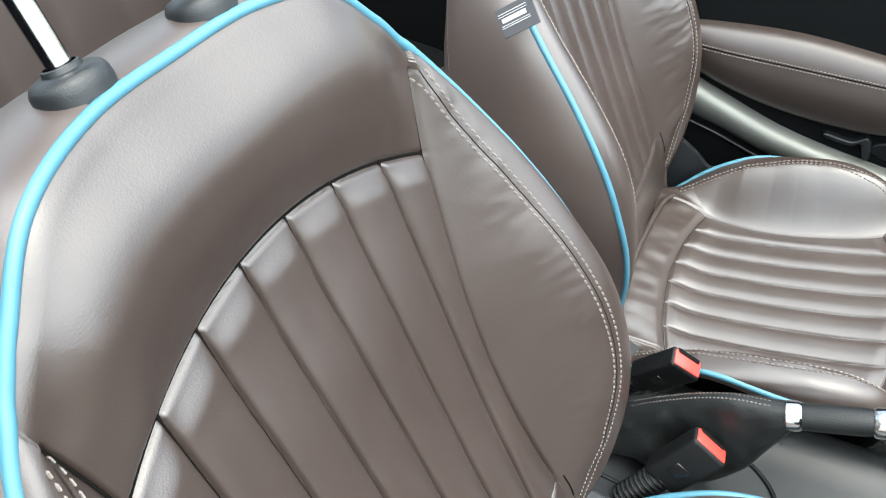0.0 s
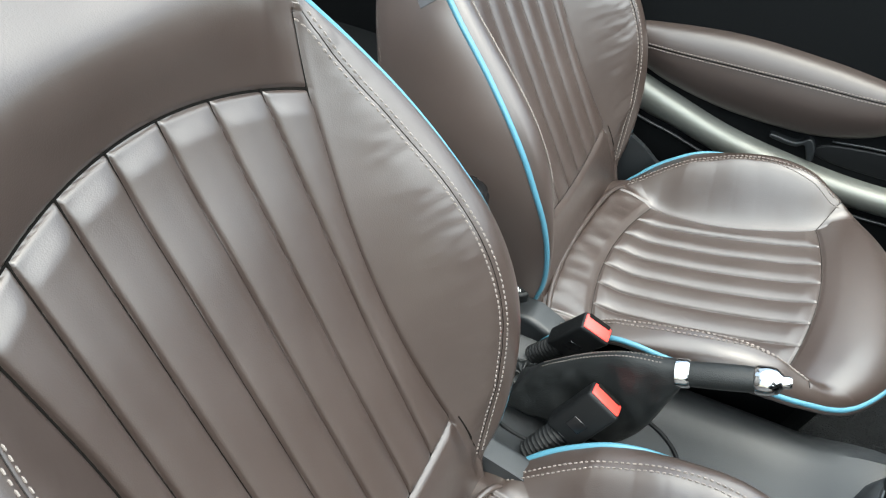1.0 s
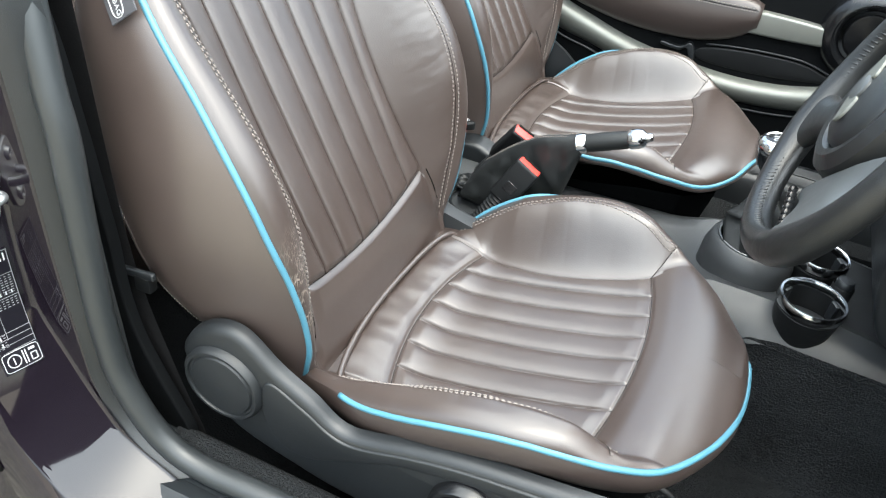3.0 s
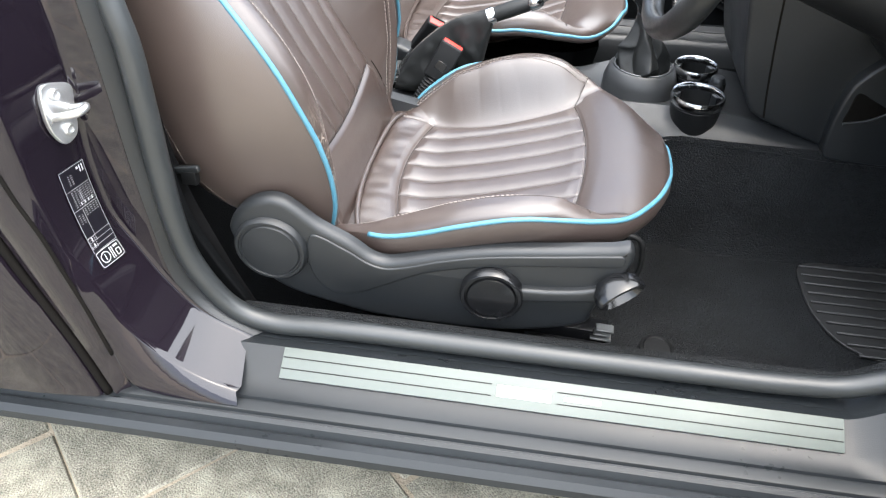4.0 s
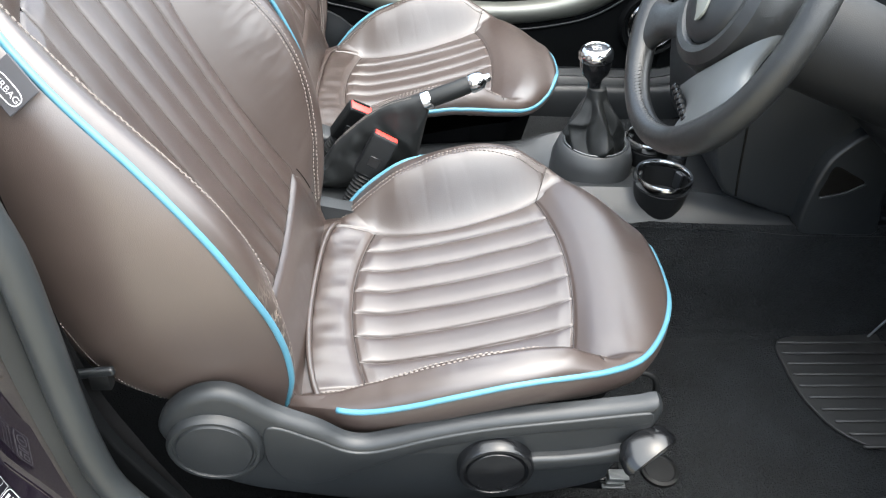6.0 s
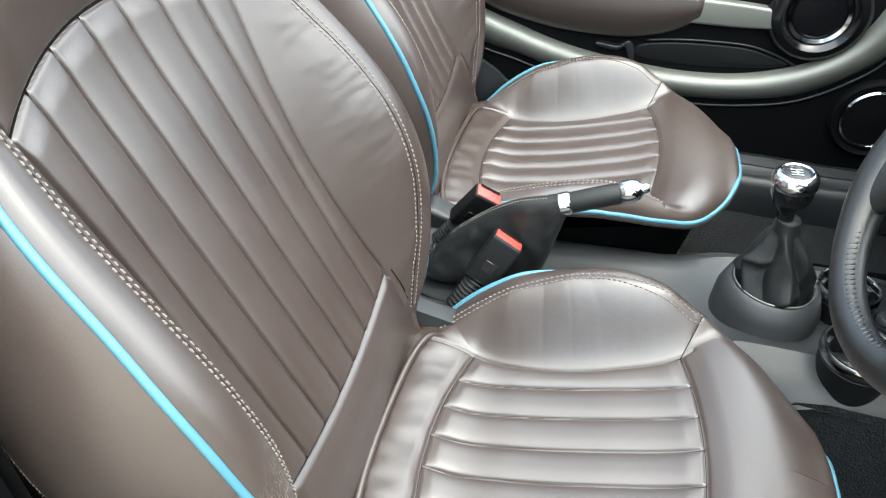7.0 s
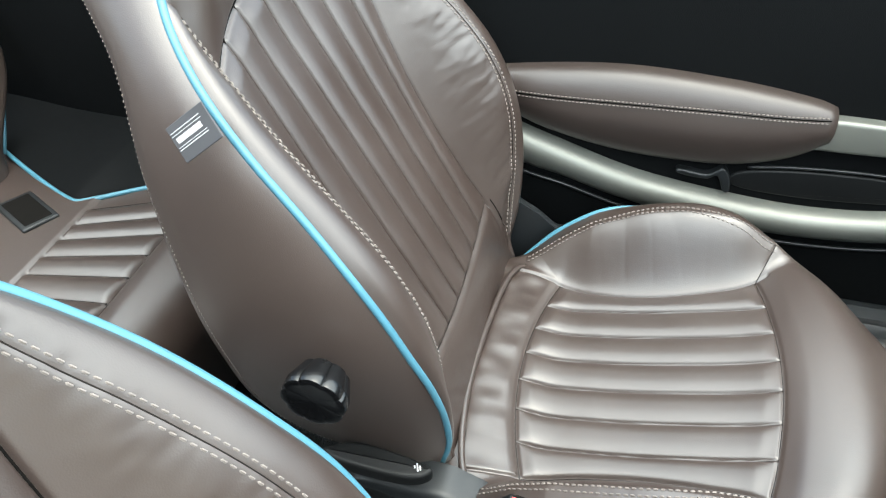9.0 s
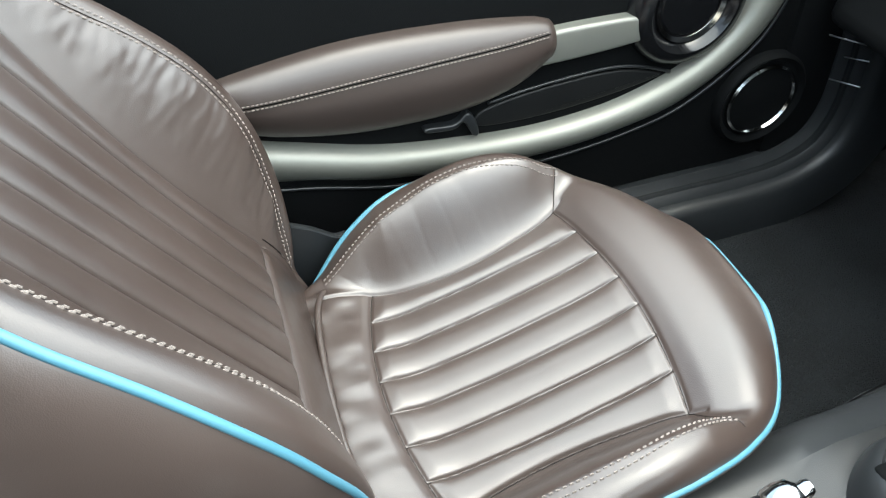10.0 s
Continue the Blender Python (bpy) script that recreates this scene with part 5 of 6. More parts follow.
# wing-shaped emblem, turned with the wheel
em = WM @ Matrix.Rotation(radians(-61), 4, "Z") @ Matrix.Diagonal((1.7, 0.86, 1, 1))
for sg in (-1, 1):
    wing = [(0.006, sg * 0.012), (0.007, sg * 0.024), (0.005, sg * 0.037), (-0.001, sg * 0.044), (-0.003, sg * 0.034), (-0.006, sg * 0.022), (-0.007, sg * 0.012)]
    g = plate([(y, x) for x, y in wing], 0.0, -0.003, 0.0008, 40)
    part("emblem_wing", moved(([(p[2], p[0], 0.0235 - p[1]) for p in g[0]], g[1]), em), SILVER, wheel, "silver wing shape")
part("emblem_disc", moved(lathe([(0.0135, 0.022), (0.0135, 0.0265), (0.011, 0.028), (0.0, 0.028)], 28), WM), SILVER_DARK, wheel, "silver disc")
part("column", moved(lathe([(0.062, -0.34), (0.062, -0.07), (0.05, -0.05)], 32), WM), PLASTIC_BLACK, wheel, "black column shroud")

# ---- passenger door ----
door = thing("passenger_door", "passenger door trim in dark plastic with silver loop and leather armrest", "door")
part("door_panel", rbox(1.45, 0.03, 0.70, 0.01, Matrix.Translation((0.33, 0.725, 0.60))), INNER, door, "dark door lining")
BOW_T = [(-0.45, 0.72), (-0.25, 0.66), (-0.12, 0.607), (-0.03, 0.573), (0.047, 0.549), (0.14, 0.522), (0.229, 0.507), (0.354, 0.496), (0.448, 0.497), (0.544, 0.511), (0.637, 0.544), (0.700, 0.588), (0.740, 0.645), (0.760, 0.73), (0.75, 0.82)]
BOW_B = [(-0.43, 0.64), (-0.24, 0.585), (-0.11, 0.535), (-0.02, 0.499), (0.054, 0.483), (0.15, 0.458), (0.24, 0.446), (0.356, 0.438), (0.453, 0.440), (0.552, 0.453), (0.65, 0.479), (0.735, 0.533), (0.796, 0.600), (0.830, 0.72), (0.82, 0.84)]


def bow_geo():
    t, b = smooth_line(BOW_T, 90), smooth_line(BOW_B, 90)
    rows = []
    for k, y in ((-0.03, 0.716), (0.0, 0.705), (0.04, 0.696), (0.12, 0.687), (0.25, 0.681), (0.40, 0.680), (0.58, 0.683), (0.76, 0.690), (0.92, 0.700), (1.0, 0.708), (1.03, 0.716)):
        rows.append([(p[0] + (q[0] - p[0]) * k, y, p[1] + (q[1] - p[1]) * k) for p, q in zip(t, b)])
    return loft(rows, False)


part("silver_loop", bow_geo(), SILVER, door, "satin silver curved trim", angle=60)
part("loop_edge", tube([(p[0], 0.706, p[1] - 0.014) for p in smooth_line(BOW_B, 90)], 0.003, 8), PLASTIC, door, "grey edge bead", angle=180)


def soft(x, xs, ys):
    return float(np.interp(x, *np.moveaxis(smooth_line(list(zip(xs, ys)), 120), 1, 0)))


def armrest_geo():
    rows = []
    xs = np.linspace(-0.16, 0.414, 50)
    for x in xs:
        zt = soft(x, [-0.16, -0.06, 0.11, 0.27, 0.38, 0.414], [0.640, 0.668, 0.692, 0.690, 0.678, 0.668])
        zb = soft(x, [-0.16, -0.06, 0.02, 0.135, 0.26, 0.33, 0.38, 0.414], [0.630, 0.600, 0.572, 0.553, 0.553, 0.566, 0.586, 0.612])
        dp = soft(x, [-0.16, -0.08, 0.05, 0.3, 0.414], [0.012, 0.03, 0.045, 0.045, 0.032])
        ring = []
        for a in np.linspace(0, math.pi, 22):
            h = math.cos(a)
            ring.append((x, 0.712 - dp * (abs(math.sin(a)) ** 0.6) * (1 - 0.25 * max(0, -h)), (zt + zb) / 2 + (zt - zb) / 2 * h))
        rows.append(ring)
    return loft(rows, False, True, True)


arm = part("armrest", armrest_geo(), LEATHER_TRIM, door, "padded brown leather armrest", angle=180)
ga = []
for off in (-0.0032, 0.0032, 0.0):
    line = []
    for x in np.linspace(-0.13, 0.405, 60):
        zt = soft(x, [-0.16, -0.06, 0.11, 0.27, 0.38, 0.414], [0.640, 0.668, 0.692, 0.690, 0.678, 0.668])
        zb = soft(x, [-0.16, -0.06, 0.02, 0.135, 0.26, 0.33, 0.38, 0.414], [0.630, 0.600, 0.572, 0.553, 0.553, 0.566, 0.586, 0.612])
        dp = soft(x, [-0.16, -0.08, 0.05, 0.3, 0.414], [0.012, 0.03, 0.045, 0.045, 0.032])
        z = soft(x, [-0.14, 0.0, 0.13, 0.27, 0.395], [0.6345, 0.643, 0.651, 0.657, 0.659]) + off
        h = max(-0.95, min(0.95, (z - (zt + zb) / 2) / ((zt - zb) / 2)))
        line.append((x, 0.712 - dp * (1 - h * h) ** 0.3 * (1 - 0.25 * max(0, -h)), z))
    if off:
        ga.append(dashes(line, (0, -1, 0.3), 0.0046, 0.0058, 0.0019, 0.0020))
part("seam", tube(line, 0.0010, 6), SEAM, arm, "dark seam", angle=180)
part("stitching", join(*ga), THREAD, arm, "pale double stitching", False)
part("pull_handle", plate([(0.385, 0.653), (0.40, 0.656), (0.44, 0.657), (0.48, 0.657), (0.52, 0.656), (0.556, 0.654), (0.570, 0.648), (0.574, 0.637), (0.572, 0.624), (0.564, 0.615), (0.53, 0.611), (0.49, 0.608), (0.45, 0.606), (0.41, 0.605), (0.38, 0.607)], 0.712, 0.690, 0.007), SILVER, door, "satin silver pull handle")
out = Matrix.Rotation(math.pi / 2, 4, "X")
sm = Matrix.Translation((0.812, 0.715, 0.452)) @ out
spk = part("speaker", lathe([(0.088, 0.0), (0.086, 0.016), (0.080, 0.022), (0.074, 0.018), (0.070, 0.012), (0.062, 0.012), (0.058, 0.017), (0.0, 0.022)], 48, sm), INNER, door, "round black speaker cover")
part("speaker_ring", lathe([(0.0660, 0.012), (0.0650, 0.0185), (0.061, 0.0215), (0.0585, 0.017)], 48, sm), CHROME, spk, "chrome ring")
sm = Matrix.Translation((0.635, 0.713, 0.655)) @ out
spk = part("upper_speaker", lathe([(0.100, 0.0), (0.096, 0.016), (0.085, 0.027), (0.072, 0.030), (0.064, 0.024), (0.058, 0.012), (0.05, 0.012), (0.046, 0.016), (0.0, 0.018)], 48, sm), GLOSS, door, "round black speaker pod")
part("chrome_ring", lathe([(0.060, 0.012), (0.058, 0.020), (0.051, 0.017), (0.049, 0.012)], 48, sm), CHROME, spk, "chrome ring")
part("pocket_bead", tube(smooth_line([(0.322, 0.706, 0.553), (0.377, 0.706, 0.562), (0.456, 0.706, 0.569), (0.528, 0.706, 0.570), (0.58, 0.706, 0.559), (0.626, 0.706, 0.542)], 30), 0.0025, 8), PLASTIC, door, "grey bead over the pocket", angle=180)
part("pocket", plate([(0.31, 0.540), (0.377, 0.555), (0.456, 0.562), (0.528, 0.563), (0.58, 0.552), (0.61, 0.538), (0.52, 0.520), (0.40, 0.510), (0.31, 0.515)], 0.715, 0.706, 0.004), PLASTIC_BLACK, door, "black door pocket")
part("latch_lever", plate([(0.225, 0.537), (0.266, 0.535), (0.287, 0.549), (0.300, 0.535), (0.305, 0.510), (0.296, 0.508), (0.282, 0.534), (0.266, 0.526), (0.225, 0.529)], 0.71, 0.696, 0.003), PLASTIC, door, "grey lever")

TRIM = [(-0.2, 0.268), (0.0, 0.270), (0.3, 0.274), (0.62, 0.279), (0.78, 0.278), (0.88, 0.288), (0.955, 0.327), (0.990, 0.40), (0.993, 0.49), (0.985, 0.63)]


def far_trim_geo():
    """A broad moulded trim that sweeps up ahead of the door."""
    line = smooth_line(TRIM, 70)
    t = np.gradient(line, axis=0)
    t /= np.linalg.norm(t, axis=1)[:, None]
    rows = []
    for y, h in ((0.72, 0.044), (0.704, 0.050), (0.696, 0.049), (0.691, 0.041), (0.686, 0.034), (0.678, 0.036), (0.672, 0.041), (0.664, 0.042), (0.658, 0.036), (0.653, 0.027), (0.645, 0.027), (0.636, 0.024), (0.629, 0.012), (0.624, -0.01), (0.620, -0.035), (0.618, -0.06)):
        rows.append([(p[0] - q[1] * h, y, p[1] + q[0] * h) for p, q in zip(line, t)])
    return loft(rows, False, flip=True)


structure("far_sill_trim", far_trim_geo(), PLASTIC, "black sill trim under the passenger door", "sill trim", angle=50)
for a, b in (((0.908, 0.694, 0.555), (0.940, 0.640, 0.5565)), ((0.950, 0.690, 0.509), (0.952, 0.640, 0.526)), ((0.940, 0.694, 0.467), (0.954, 0.640, 0.4785))):
    part("trim_line", tube([a, b], 0.0012, 6), ZINC, door, "thin pale edge line", angle=180)
# ---- rear seat ----
bench = thing("rear_seat", "brown leather rear seat with blue piping", "seat")


BENCH_SEAMS = [-0.486, -0.434, -0.382, -0.330, -0.278, -0.226, -0.174, -0.122, -0.070, -0.018, 0.034, 0.086, 0.138, 0.190, 0.244, 0.296, 0.344, 0.392, 0.437, 0.485]


def bench_top(x, y):
    """Rear cushion: channels behind, a plain roll in front."""
    z = 0.470 + 0.05 * (x + 0.95)
    if x > -0.485:
        k = min(1, (x + 0.485) / 0.105)
        z += 0.004 * min(1, k * 5) + 0.085 * (math.sqrt(max(0.0, 1 - k ** 2.2)) - 1)
    else:
        for a, b in zip(BENCH_SEAMS[:-1], BENCH_SEAMS[1:]):
            if a <= y <= b:
                z += 0.005 * (1 - abs(2 * (y - a) / (b - a) - 1) ** 2.6) * min(1, (-0.485 - x) / 0.012)
        z -= 0.004 * max(0, 1 - (-0.485 - x) / 0.006)
    if x < -0.632:
        z = 0.476 + 0.05 * (x + 0.95) - 0.004 * max(0, 1 - (-0.632 - x) / 0.006)
    return z - 0.05 * float(sstep((abs(y - 0.08) - 0.585) / 0.015))


def bench_fan(x, y):
    """The channels spread a little towards the front."""
    return y + 0.14 * max(0.0, y - 0.17) * (max(x, -0.632) + 0.485) / 0.1


def bench_geo():
    xs = list(np.linspace(-0.95, -0.65, 14)) + list(np.linspace(-0.644, -0.624, 8)) + list(np.linspace(-0.60, -0.50, 8)) + list(np.linspace(-0.497, -0.382, 34)) + [-0.3805]
    rows = [[(x, bench_fan(x, y), bench_top(x, y)) for y in np.linspace(-0.55, 0.68, 360)] for x in xs]
    low = [(-0.380, p[1], 0.34) for p in rows[-1]]
    lower = [(-0.395, p[1], 0.24) for p in rows[-1]]
    return loft(rows + [low, lower], False, flip=True)


part("bench_cushion", bench_geo(), LEATHER, bench, angle=60)
# bench seams as tubes, groove shade painted in the same way
for y in BENCH_SEAMS:
    part("seam", tube([(x, bench_fan(x, y), 0.4702 + 0.05 * (x + 0.95)) for x in np.linspace(-0.632, -0.487, 8)], 0.0010, 6), FOLD_SHADE, bench, angle=180)
part("seam", tube([(-0.4855, y, 0.4895) for y in np.linspace(-0.50, 0.45, 20)], 0.0010, 6), FOLD_SHADE, bench, angle=180)
part("piping", tube(smooth_line([(-0.90, 0.54, 0.495), (-0.81, 0.496, 0.487), (-0.73, 0.458, 0.485), (-0.675, 0.435, 0.487), (-0.652, 0.437, 0.488), (-0.571, 0.495, 0.489), (-0.48, 0.56, 0.485)], 60), 0.004, 8), PIPING, bench, "bright blue piping", angle=180)


def bench_back_geo():
    rows = []
    for t in np.linspace(0, 1, 40):
        row = []
        right = 0.500 + 0.125 * float(sstep(t * 3.2))
        for y in np.linspace(-0.50, right, 120):
            edge = min(1, (right - y) / 0.04) if y > 0 else min(1, (y + 0.5) / 0.04)
            n = 0.05 * math.sqrt(max(0, 1 - (1 - edge) ** 2)) + 0.006 * abs(math.sin(y * 26)) ** 0.5 * (t < 0.8)
            row.append((-0.865 - 0.17 * t + n, y, 0.485 + 0.50 * t))
        rows.append(row)
    return loft(rows, False)


part("bench_back", bench_back_geo(), LEATHER_TRIM, bench, angle=60)
part("piping", tube(smooth_line([(-0.845, 0.505, 0.495), (-0.866, 0.560, 0.555), (-0.898, 0.624, 0.655), (-0.936, 0.627, 0.78), (-0.99, 0.626, 0.95)], 30), 0.004, 8), PIPING, bench, "bright blue piping", angle=180)
part("piping", tube(smooth_line([(-0.412, -0.5, 0.530), (-0.402, -0.5, 0.519), (-0.388, -0.5, 0.509), (-0.377, -0.5, 0.480), (-0.375, -0.5, 0.445)], 30), 0.004, 8), PIPING, bench, "bright blue piping", angle=180)
pm = pose(-0.718, 0.390, 0.488, 0, -3, -28)
pocket = part("belt_pocket", rbox(0.098, 0.056, 0.008, 0.0038, pm, 3), PLASTIC, bench, "dark grey plastic belt pocket")
part("pocket_hollow", rbox(0.082, 0.042, 0.003, 0.001, pm @ Matrix.Translation((0, 0, 0.0034)), 1), SEAM, pocket, "black hollow")
edge = smooth_line([(-1.0, 0.585, 0.503), (-0.90, 0.541, 0.497), (-0.81, 0.498, 0.489), (-0.73, 0.460, 0.487), (-0.675, 0.437, 0.489), (-0.652, 0.439, 0.490), (-0.571, 0.497, 0.491), (-0.48, 0.563, 0.488), (-0.40, 0.62, 0.47)], 60)
structure("rear_side_ledge", loft([edge, edge + np.array([0, 0.006, 0.006]), np.stack([edge[:, 0], np.full(60, 0.66), edge[:, 2] + 0.02], 1)], False), INNER, "black trim beside the rear seat", "side trim", angle=180)

# ---- lower dashboard ----
dash = thing("lower_dashboard", "black lower dashboard over the footwell", "dashboard")
def prism(outline, y0, y1, bev=0.012):
    return plate(outline, y0, y1, bev, 100)


part("centre_panel", prism([(0.656, 0.648), (0.665, 0.60), (0.679, 0.546), (0.700, 0.509), (0.723, 0.496), (0.768, 0.479), (0.826, 0.459), (0.90, 0.445), (1.05, 0.44), (1.2, 0.6), (1.2, 0.93), (0.72, 0.93), (0.645, 0.78)], 0.13, -0.14, 0.008), PLASTIC, dash)
part("panel_crease", tube(smooth_line([(0.697, -0.140, 0.72), (0.704, -0.140, 0.648), (0.716, -0.140, 0.553), (0.724, -0.140, 0.502)], 20), 0.002, 6), SEAM, dash, "dark panel joint", angle=180)
part("side_cheek", prism([(0.853, 0.600), (0.838, 0.56), (0.833, 0.50), (0.836, 0.458), (0.85, 0.443), (0.90, 0.440), (0.972, 0.441), (0.974, 0.47), (0.960, 0.53), (0.97, 0.62), (0.90, 0.64)], -0.10, -0.165, 0.006), PLASTIC, dash, "dark grey cheek panel")
part("cheek_recess", prism([(0.849, 0.519), (0.870, 0.524), (0.892, 0.531), (0.916, 0.547), (0.885, 0.566), (0.857, 0.577), (0.851, 0.55)], -0.16, -0.1665, 0.002), SEAM, dash, "dark grip recess")
part("recess_lip", tube(smooth_line([(0.849, -0.167, 0.518), (0.870, -0.167, 0.523), (0.892, -0.167, 0.530), (0.918, -0.167, 0.547)], 16), 0.0028, 8), PLASTIC, dash, "rounded grip lip", angle=180)
part("knee_panel", rbox(0.26, 0.50, 0.30, 0.05, pose(1.00, -0.37, 0.755, 0, 28, 0), 4), PLASTIC_BLACK, dash)
part("glovebox", rbox(0.30, 0.54, 0.35, 0.03, pose(1.05, 0.40, 0.72, 0, 20, 0), 3), PLASTIC_BLACK, dash)
part("dash_top", rbox(0.5, 1.36, 0.10, 0.03, pose(1.12, 0.0, 0.93), 3), PLASTIC_BLACK, dash)
part("kick_panel", prism([(0.86, 0.24), (1.5, 0.24), (1.5, 0.9), (1.0, 0.9), (0.96, 0.50)], -0.66, -0.60), INNER, dash)
part("kick_edge", tube(smooth_line([(1.03, -0.197, 0.225), (1.058, -0.197, 0.29), (1.079, -0.197, 0.344), (1.10, -0.197, 0.40)], 16), 0.0022, 6), ZINC, dash, "thin pale metal edge", angle=180)
for k in range(5):
    part("footrest_rib", rbox(0.10, 0.012, 0.007, 0.002, pose(1.03, -0.15, 0.46 + 0.017 * k, 0, -8, 0), 2), PLASTIC, dash, "dark ribbed vent")
pm = pose(1.085, -0.205, 0.428, 0, -50, 0)
part("pedal", rbox(0.105, 0.075, 0.022, 0.010, pm, 4), CONSOLE, dash, "ribbed grey pedal")
for k in range(9):
    part("pedal_rib", rbox(0.003, 0.068, 0.003, 0.001, pm @ Matrix.Translation((-0.044 + 0.011 * k, 0, 0.0112)), 1), PLASTIC, dash, smooth=False)

# ---- floor details ----
pad = thing("heel_pad", "ribbed black rubber heel pad on the carpet", "heel pad")
shape = [(0.845, -0.27), (0.86, -0.205), (0.96, -0.195), (1.10, -0.20), (1.15, -0.30), (1.12, -0.44), (1.0, -0.46), (0.90, -0.43), (0.855, -0.36)]
pg = plate([(x, y) for x, y in shape], 0.0, 0.004, 0.002, 60)
part("pad", ([(p[0], p[2], 0.228 + p[1]) for p in pg[0]], pg[1]), RUBBER_BLACK, pad)
for k in range(10):
    y = -0.215 - 0.0255 * k
    x0 = 0.852 + max(0, (-0.33 - y)) * 0.42
    part("rib", rbox(1.12 - x0 - 0.1 * max(0, -0.36 - y), 0.006, 0.006, 0.002, pose((1.12 + x0) / 2, y, 0.234), 1), RUBBER_BLACK, pad)
for x, y in ((0.566, -0.482), (0.572, 0.209)):
    clip = thing("mat_fastener", "round black floor mat fastener", "mat fastener", group="mat fasteners")
    part("disc", lathe([(0.03, -0.004), (0.029, 0.003), (0.024, 0.005), (0.022, 0.003), (0.0, 0.004)], 28, pose(x, y, 0.229)), PLASTIC_BLACK, clip)

belt = thing("seat_belt", "black seat belt with plated anchor beside the driver seat", "seat belt")
line = smooth_line([(-0.23, -0.60, 1.15), (-0.205, -0.605, 0.85), (-0.185, -0.605, 0.60), (-0.14, -0.61, 0.45), (-0.09, -0.615, 0.33)], 40)
part("webbing", loft([[p + np.array([d * 0.9, 0.0, d * 0.3]) for p in line] for d in (-0.023, 0.023)], False), WEB, belt, "black webbing")
part("anchor", rbox(0.048, 0.008, 0.010, 0.003, pose(-0.152, -0.612, 0.590, 0, -8, 0), 3), PLASTIC, belt, "dark belt guide")
part("anchor_block", rbox(0.022, 0.014, 0.022, 0.003, pose(-0.145, -0.610, 0.578), 2), PLASTIC_BLACK, belt)

# ---- pillar sticker ----
sticker = thing("pillar_sticker", "black sticker with white printed tables on the pillar", "sticker")


def sheet_matrix(a, b, c, d):
    """x down the sheet, y across it, z out of the pillar; a and b are the upper corners, c and d the lower."""
    a, b, c, d = (Vector(p) for p in (a, b, c, d))
    x = (c + d - a - b).normalized()
    n = x.cross(a + d - b - c).normalized()
    n = -n if n.x < 0 else n
    return Matrix.Translation((a + b + c + d) / 4) @ Matrix((x, n.cross(x), n)).transposed().to_4x4()


def stuck(x, y, w, h, lift, hollow, m):
    """A thin strip that follows the hollow of the pillar."""
    rings, y = [], -y
    for t in np.linspace(x - w / 2, x + w / 2, max(2, int(w / 0.006) + 1)):
        z = lift - hollow * (1 - (t / 0.059) ** 2)
        rings.append([(t, y - h / 2, z), (t, y + h / 2, z), (t, y + h / 2, z - 0.0006), (t, y - h / 2, z - 0.0006)])
    return moved(loft(rings, True, True, True), m)


S = sheet_matrix((-0.2295, -0.7103, 0.6608), (-0.2372, -0.7458, 0.6579), (-0.2188, -0.7575, 0.5463), (-0.2095, -0.7147, 0.5424))
T = sheet_matrix((-0.2095, -0.7147, 0.5424), (-0.2188, -0.7575, 0.5463), (-0.2088, -0.7620, 0.5223), (-0.2008, -0.7173, 0.5245))
HOLLOW = 0.0035
part("label_sheet", stuck(0, 0, 0.118, 0.041, 0.0012, HOLLOW, S), STICKER, sticker, smooth=False)
random.seed(8)
# thin border and rules
bars = [(0.0, 0.0198, 0.116, 0.0006), (0.0, -0.0198, 0.116, 0.0006), (0.0575, 0, 0.0006, 0.039), (-0.0575, 0, 0.0006, 0.039), (-0.030, 0, 0.0005, 0.039), (-0.003, 0, 0.0006, 0.039), (-0.014, 0.0, 0.022, 0.0005), (0.021, 0.006, 0.046, 0.0005)]
bars += [(0.036 + 0.007 * k, 0.0, 0.0005, 0.039) for k in range(3)]
# blocks of small print
for x0, y0, nx, ny in ((-0.048, 0.004, 5, 2), (-0.027, -0.016, 8, 7), (0.000, -0.016, 4, 5), (0.004, 0.010, 5, 2), (0.037, 0.009, 6, 3)):
    for i in range(nx):
        for j in range(ny):
            bars.append((x0 + 0.0029 * i, y0 + 0.0046 * j, random.choice((0.0006, 0.0008, 0.0009)), random.choice((0.0018, 0.0024, 0.0030))))
for x, y, w, h in bars:
    part("print_bar", stuck(x, y, w, h, 0.0015, HOLLOW, S), PRINT, sticker, smooth=False)
# bolder shapes: emblem and figures
for x, y, w, h in [(-0.050, -0.012, 0.009, 0.0014), (-0.050, -0.016, 0.009, 0.0014), (-0.052, -0.008, 0.003, 0.003), (-0.008, -0.014, 0.004, 0.0014), (-0.008, -0.008, 0.004, 0.0014), (-0.008, -0.002, 0.004, 0.0014), (-0.008, 0.004, 0.004, 0.0014), (0.040, 0.013, 0.004, 0.0014), (0.048, 0.013, 0.004, 0.0014)]:
    part("print_block", stuck(x, y, w, h, 0.0016, HOLLOW, S), WHITE_DIM, sticker, smooth=False)
# the small sheet below it, with a tyre symbol
part("tyre_sheet", stuck(0, 0, 0.024, 0.043, 0.0014, 0.0, T), STICKER, sticker, smooth=False)
border = [(0.0108 * math.copysign(abs(math.cos(a)) ** 0.25, math.cos(a)), 0.0198 * math.copysign(abs(math.sin(a)) ** 0.25, math.sin(a)), 0.0015) for a in np.linspace(0, math.tau, 65)]
part("sheet_border", moved(tube(border, 0.0004, 6, False), T), WHITE_DIM, sticker, angle=180)
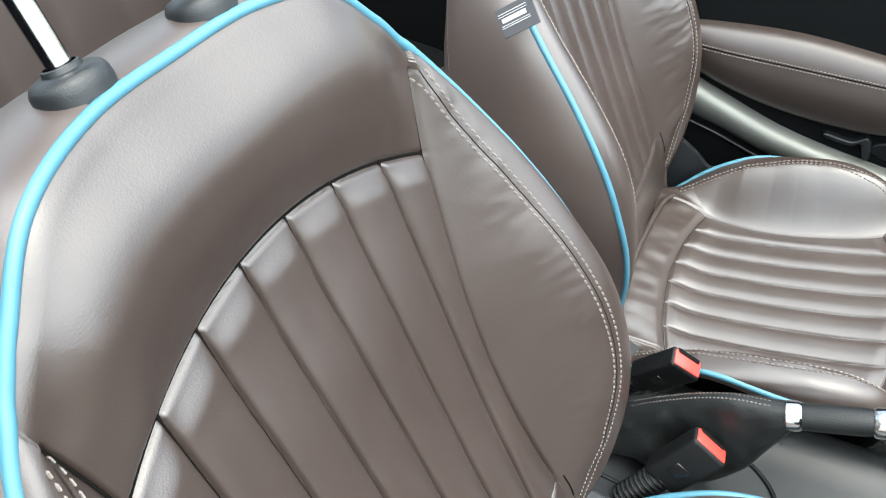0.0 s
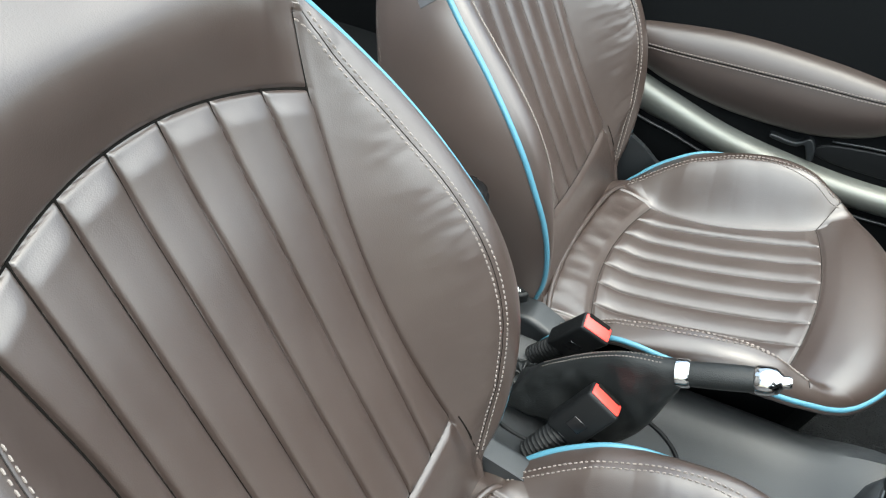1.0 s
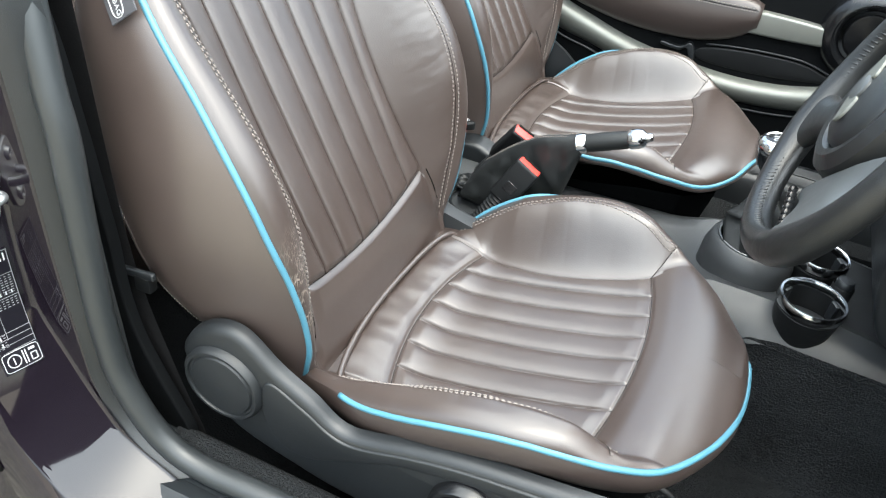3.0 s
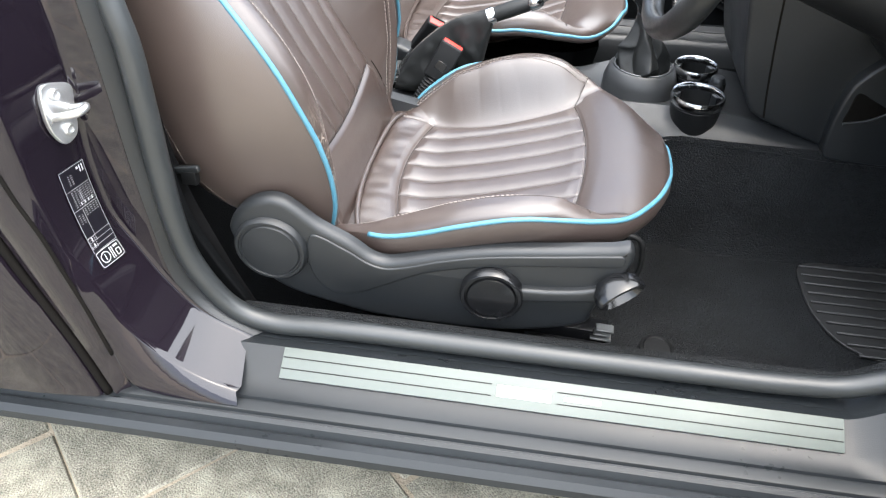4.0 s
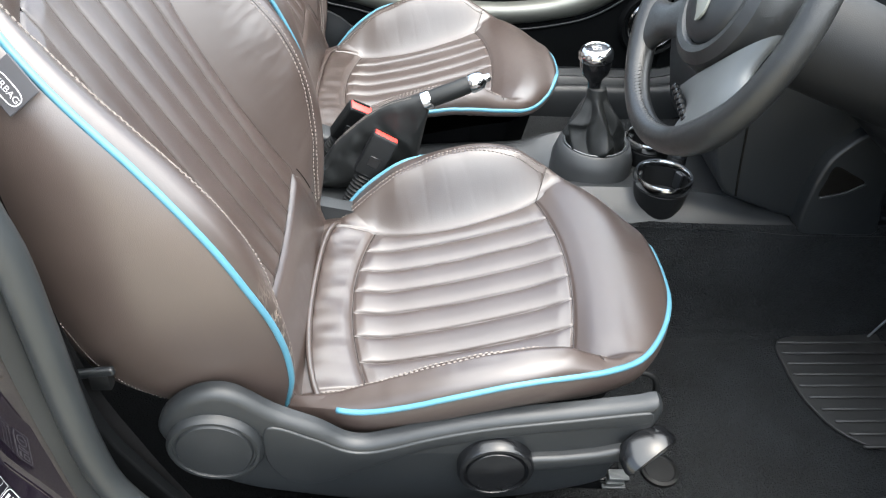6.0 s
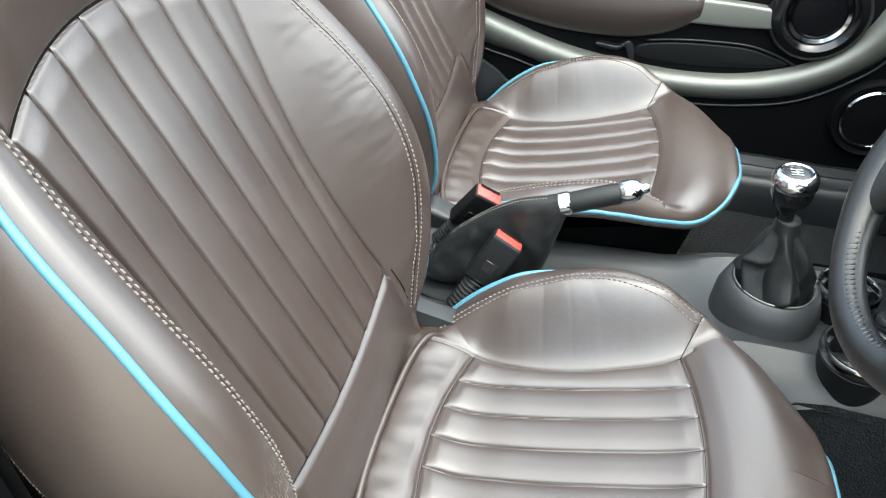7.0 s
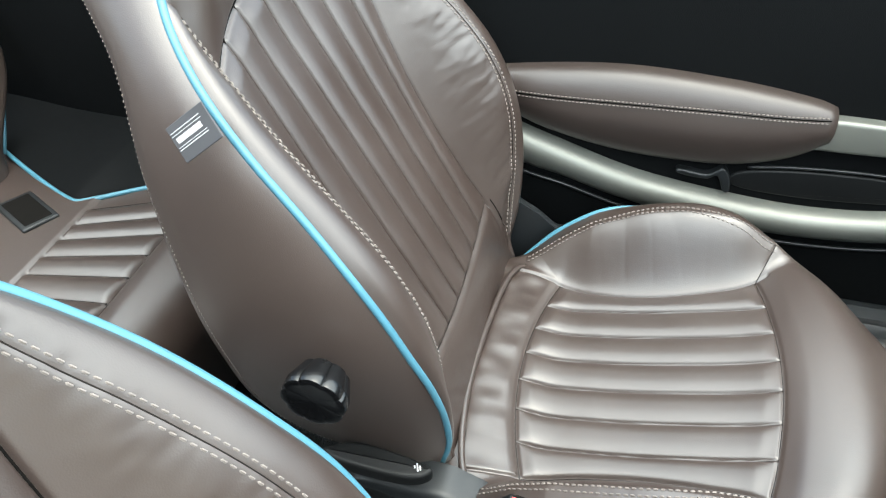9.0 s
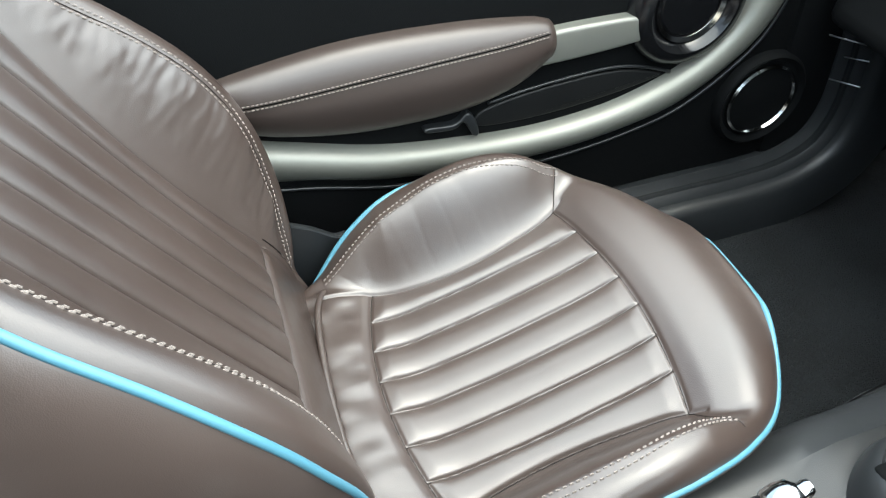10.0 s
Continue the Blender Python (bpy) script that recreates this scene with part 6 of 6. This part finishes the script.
part("tyre_symbol", moved(tube([(0.0070 * math.cos(a), -0.0085 + 0.0070 * math.sin(a), 0.0015) for a in np.linspace(0, math.tau, 30)], 0.0006, 6), T), WHITE_DIM, sticker, angle=180)
for x, y, w, h in [(0.0, -0.002, 0.016, 0.0012), (0.0, -0.005, 0.016, 0.0012), (0.003, -0.0155, 0.008, 0.0011), (0.003, -0.0095, 0.008, 0.0011), (-0.001, -0.0125, 0.0011, 0.006), (0.007, -0.0125, 0.0011, 0.006), (-0.0062, -0.012, 0.0028, 0.007), (0.0, 0.0085, 0.008, 0.0011)]:
    part("print_block", stuck(x, y, w, h, 0.0018, 0.0, T), WHITE_DIM, sticker, smooth=False)

# ---- closing walls ----
structure("firewall", rbox(0.03, 1.5, 0.9, 0.005, pose(1.5, 0, 0.6)), INNER, "dark bulkhead behind the dashboard", "bulkhead")
structure("rear_side_trim", rbox(1.5, 0.03, 0.85, 0.01, pose(-1.15, 0.66, 0.60)), INNER, "dark rear side trim", "side trim")
structure("rear_side_trim_near", rbox(1.2, 0.03, 0.72, 0.01, pose(-0.95, -0.64, 0.62)), INNER, "dark rear side trim", "side trim")
structure("rear_wall", rbox(0.03, 1.4, 0.8, 0.01, pose(-1.6, 0, 0.65)), INNER, "dark trim behind the rear seat", "wall")

structure("driver_door_inside", rbox(0.95, 0.12, 0.68, 0.03, pose(1.00, -1.28, 0.66, 0, 0, 76), 3), INNER, "dark inside of the opened driver door", "door")
structure("far_side_wall", rbox(0.75, 0.03, 0.8, 0.01, pose(1.22, 0.715, 0.58)), INNER, "dark trim ahead of the passenger door", "side trim")

# ---- paving ----
random.seed(4)
R2 = math.sqrt(0.5)
turn = Matrix.Rotation(radians(-45), 4, "Z")
for i in range(-9, 10):
    for j in range(-10, 10):
        a, b = -0.597 + 0.45 * i, 1.049 + 0.45 * j + (0.225 if i % 2 else 0)
        c = Vector(((a + b) * R2, (a - b) * R2, 0))
        if abs(c.x) < 3.0 and -3.0 < c.y < 0.3:
            g = rbox(0.446 - random.random() * 0.005, 0.446 - random.random() * 0.005, 0.04, 0.004, seg=1)
            ob = part("paving_slab", g, STONE, ground)
            ob.matrix_local = Matrix.Translation((c.x, c.y, 0.018 + random.uniform(-0.002, 0.002))) @ turn @ Matrix.Rotation(random.uniform(-0.015, 0.015), 4, "Z")
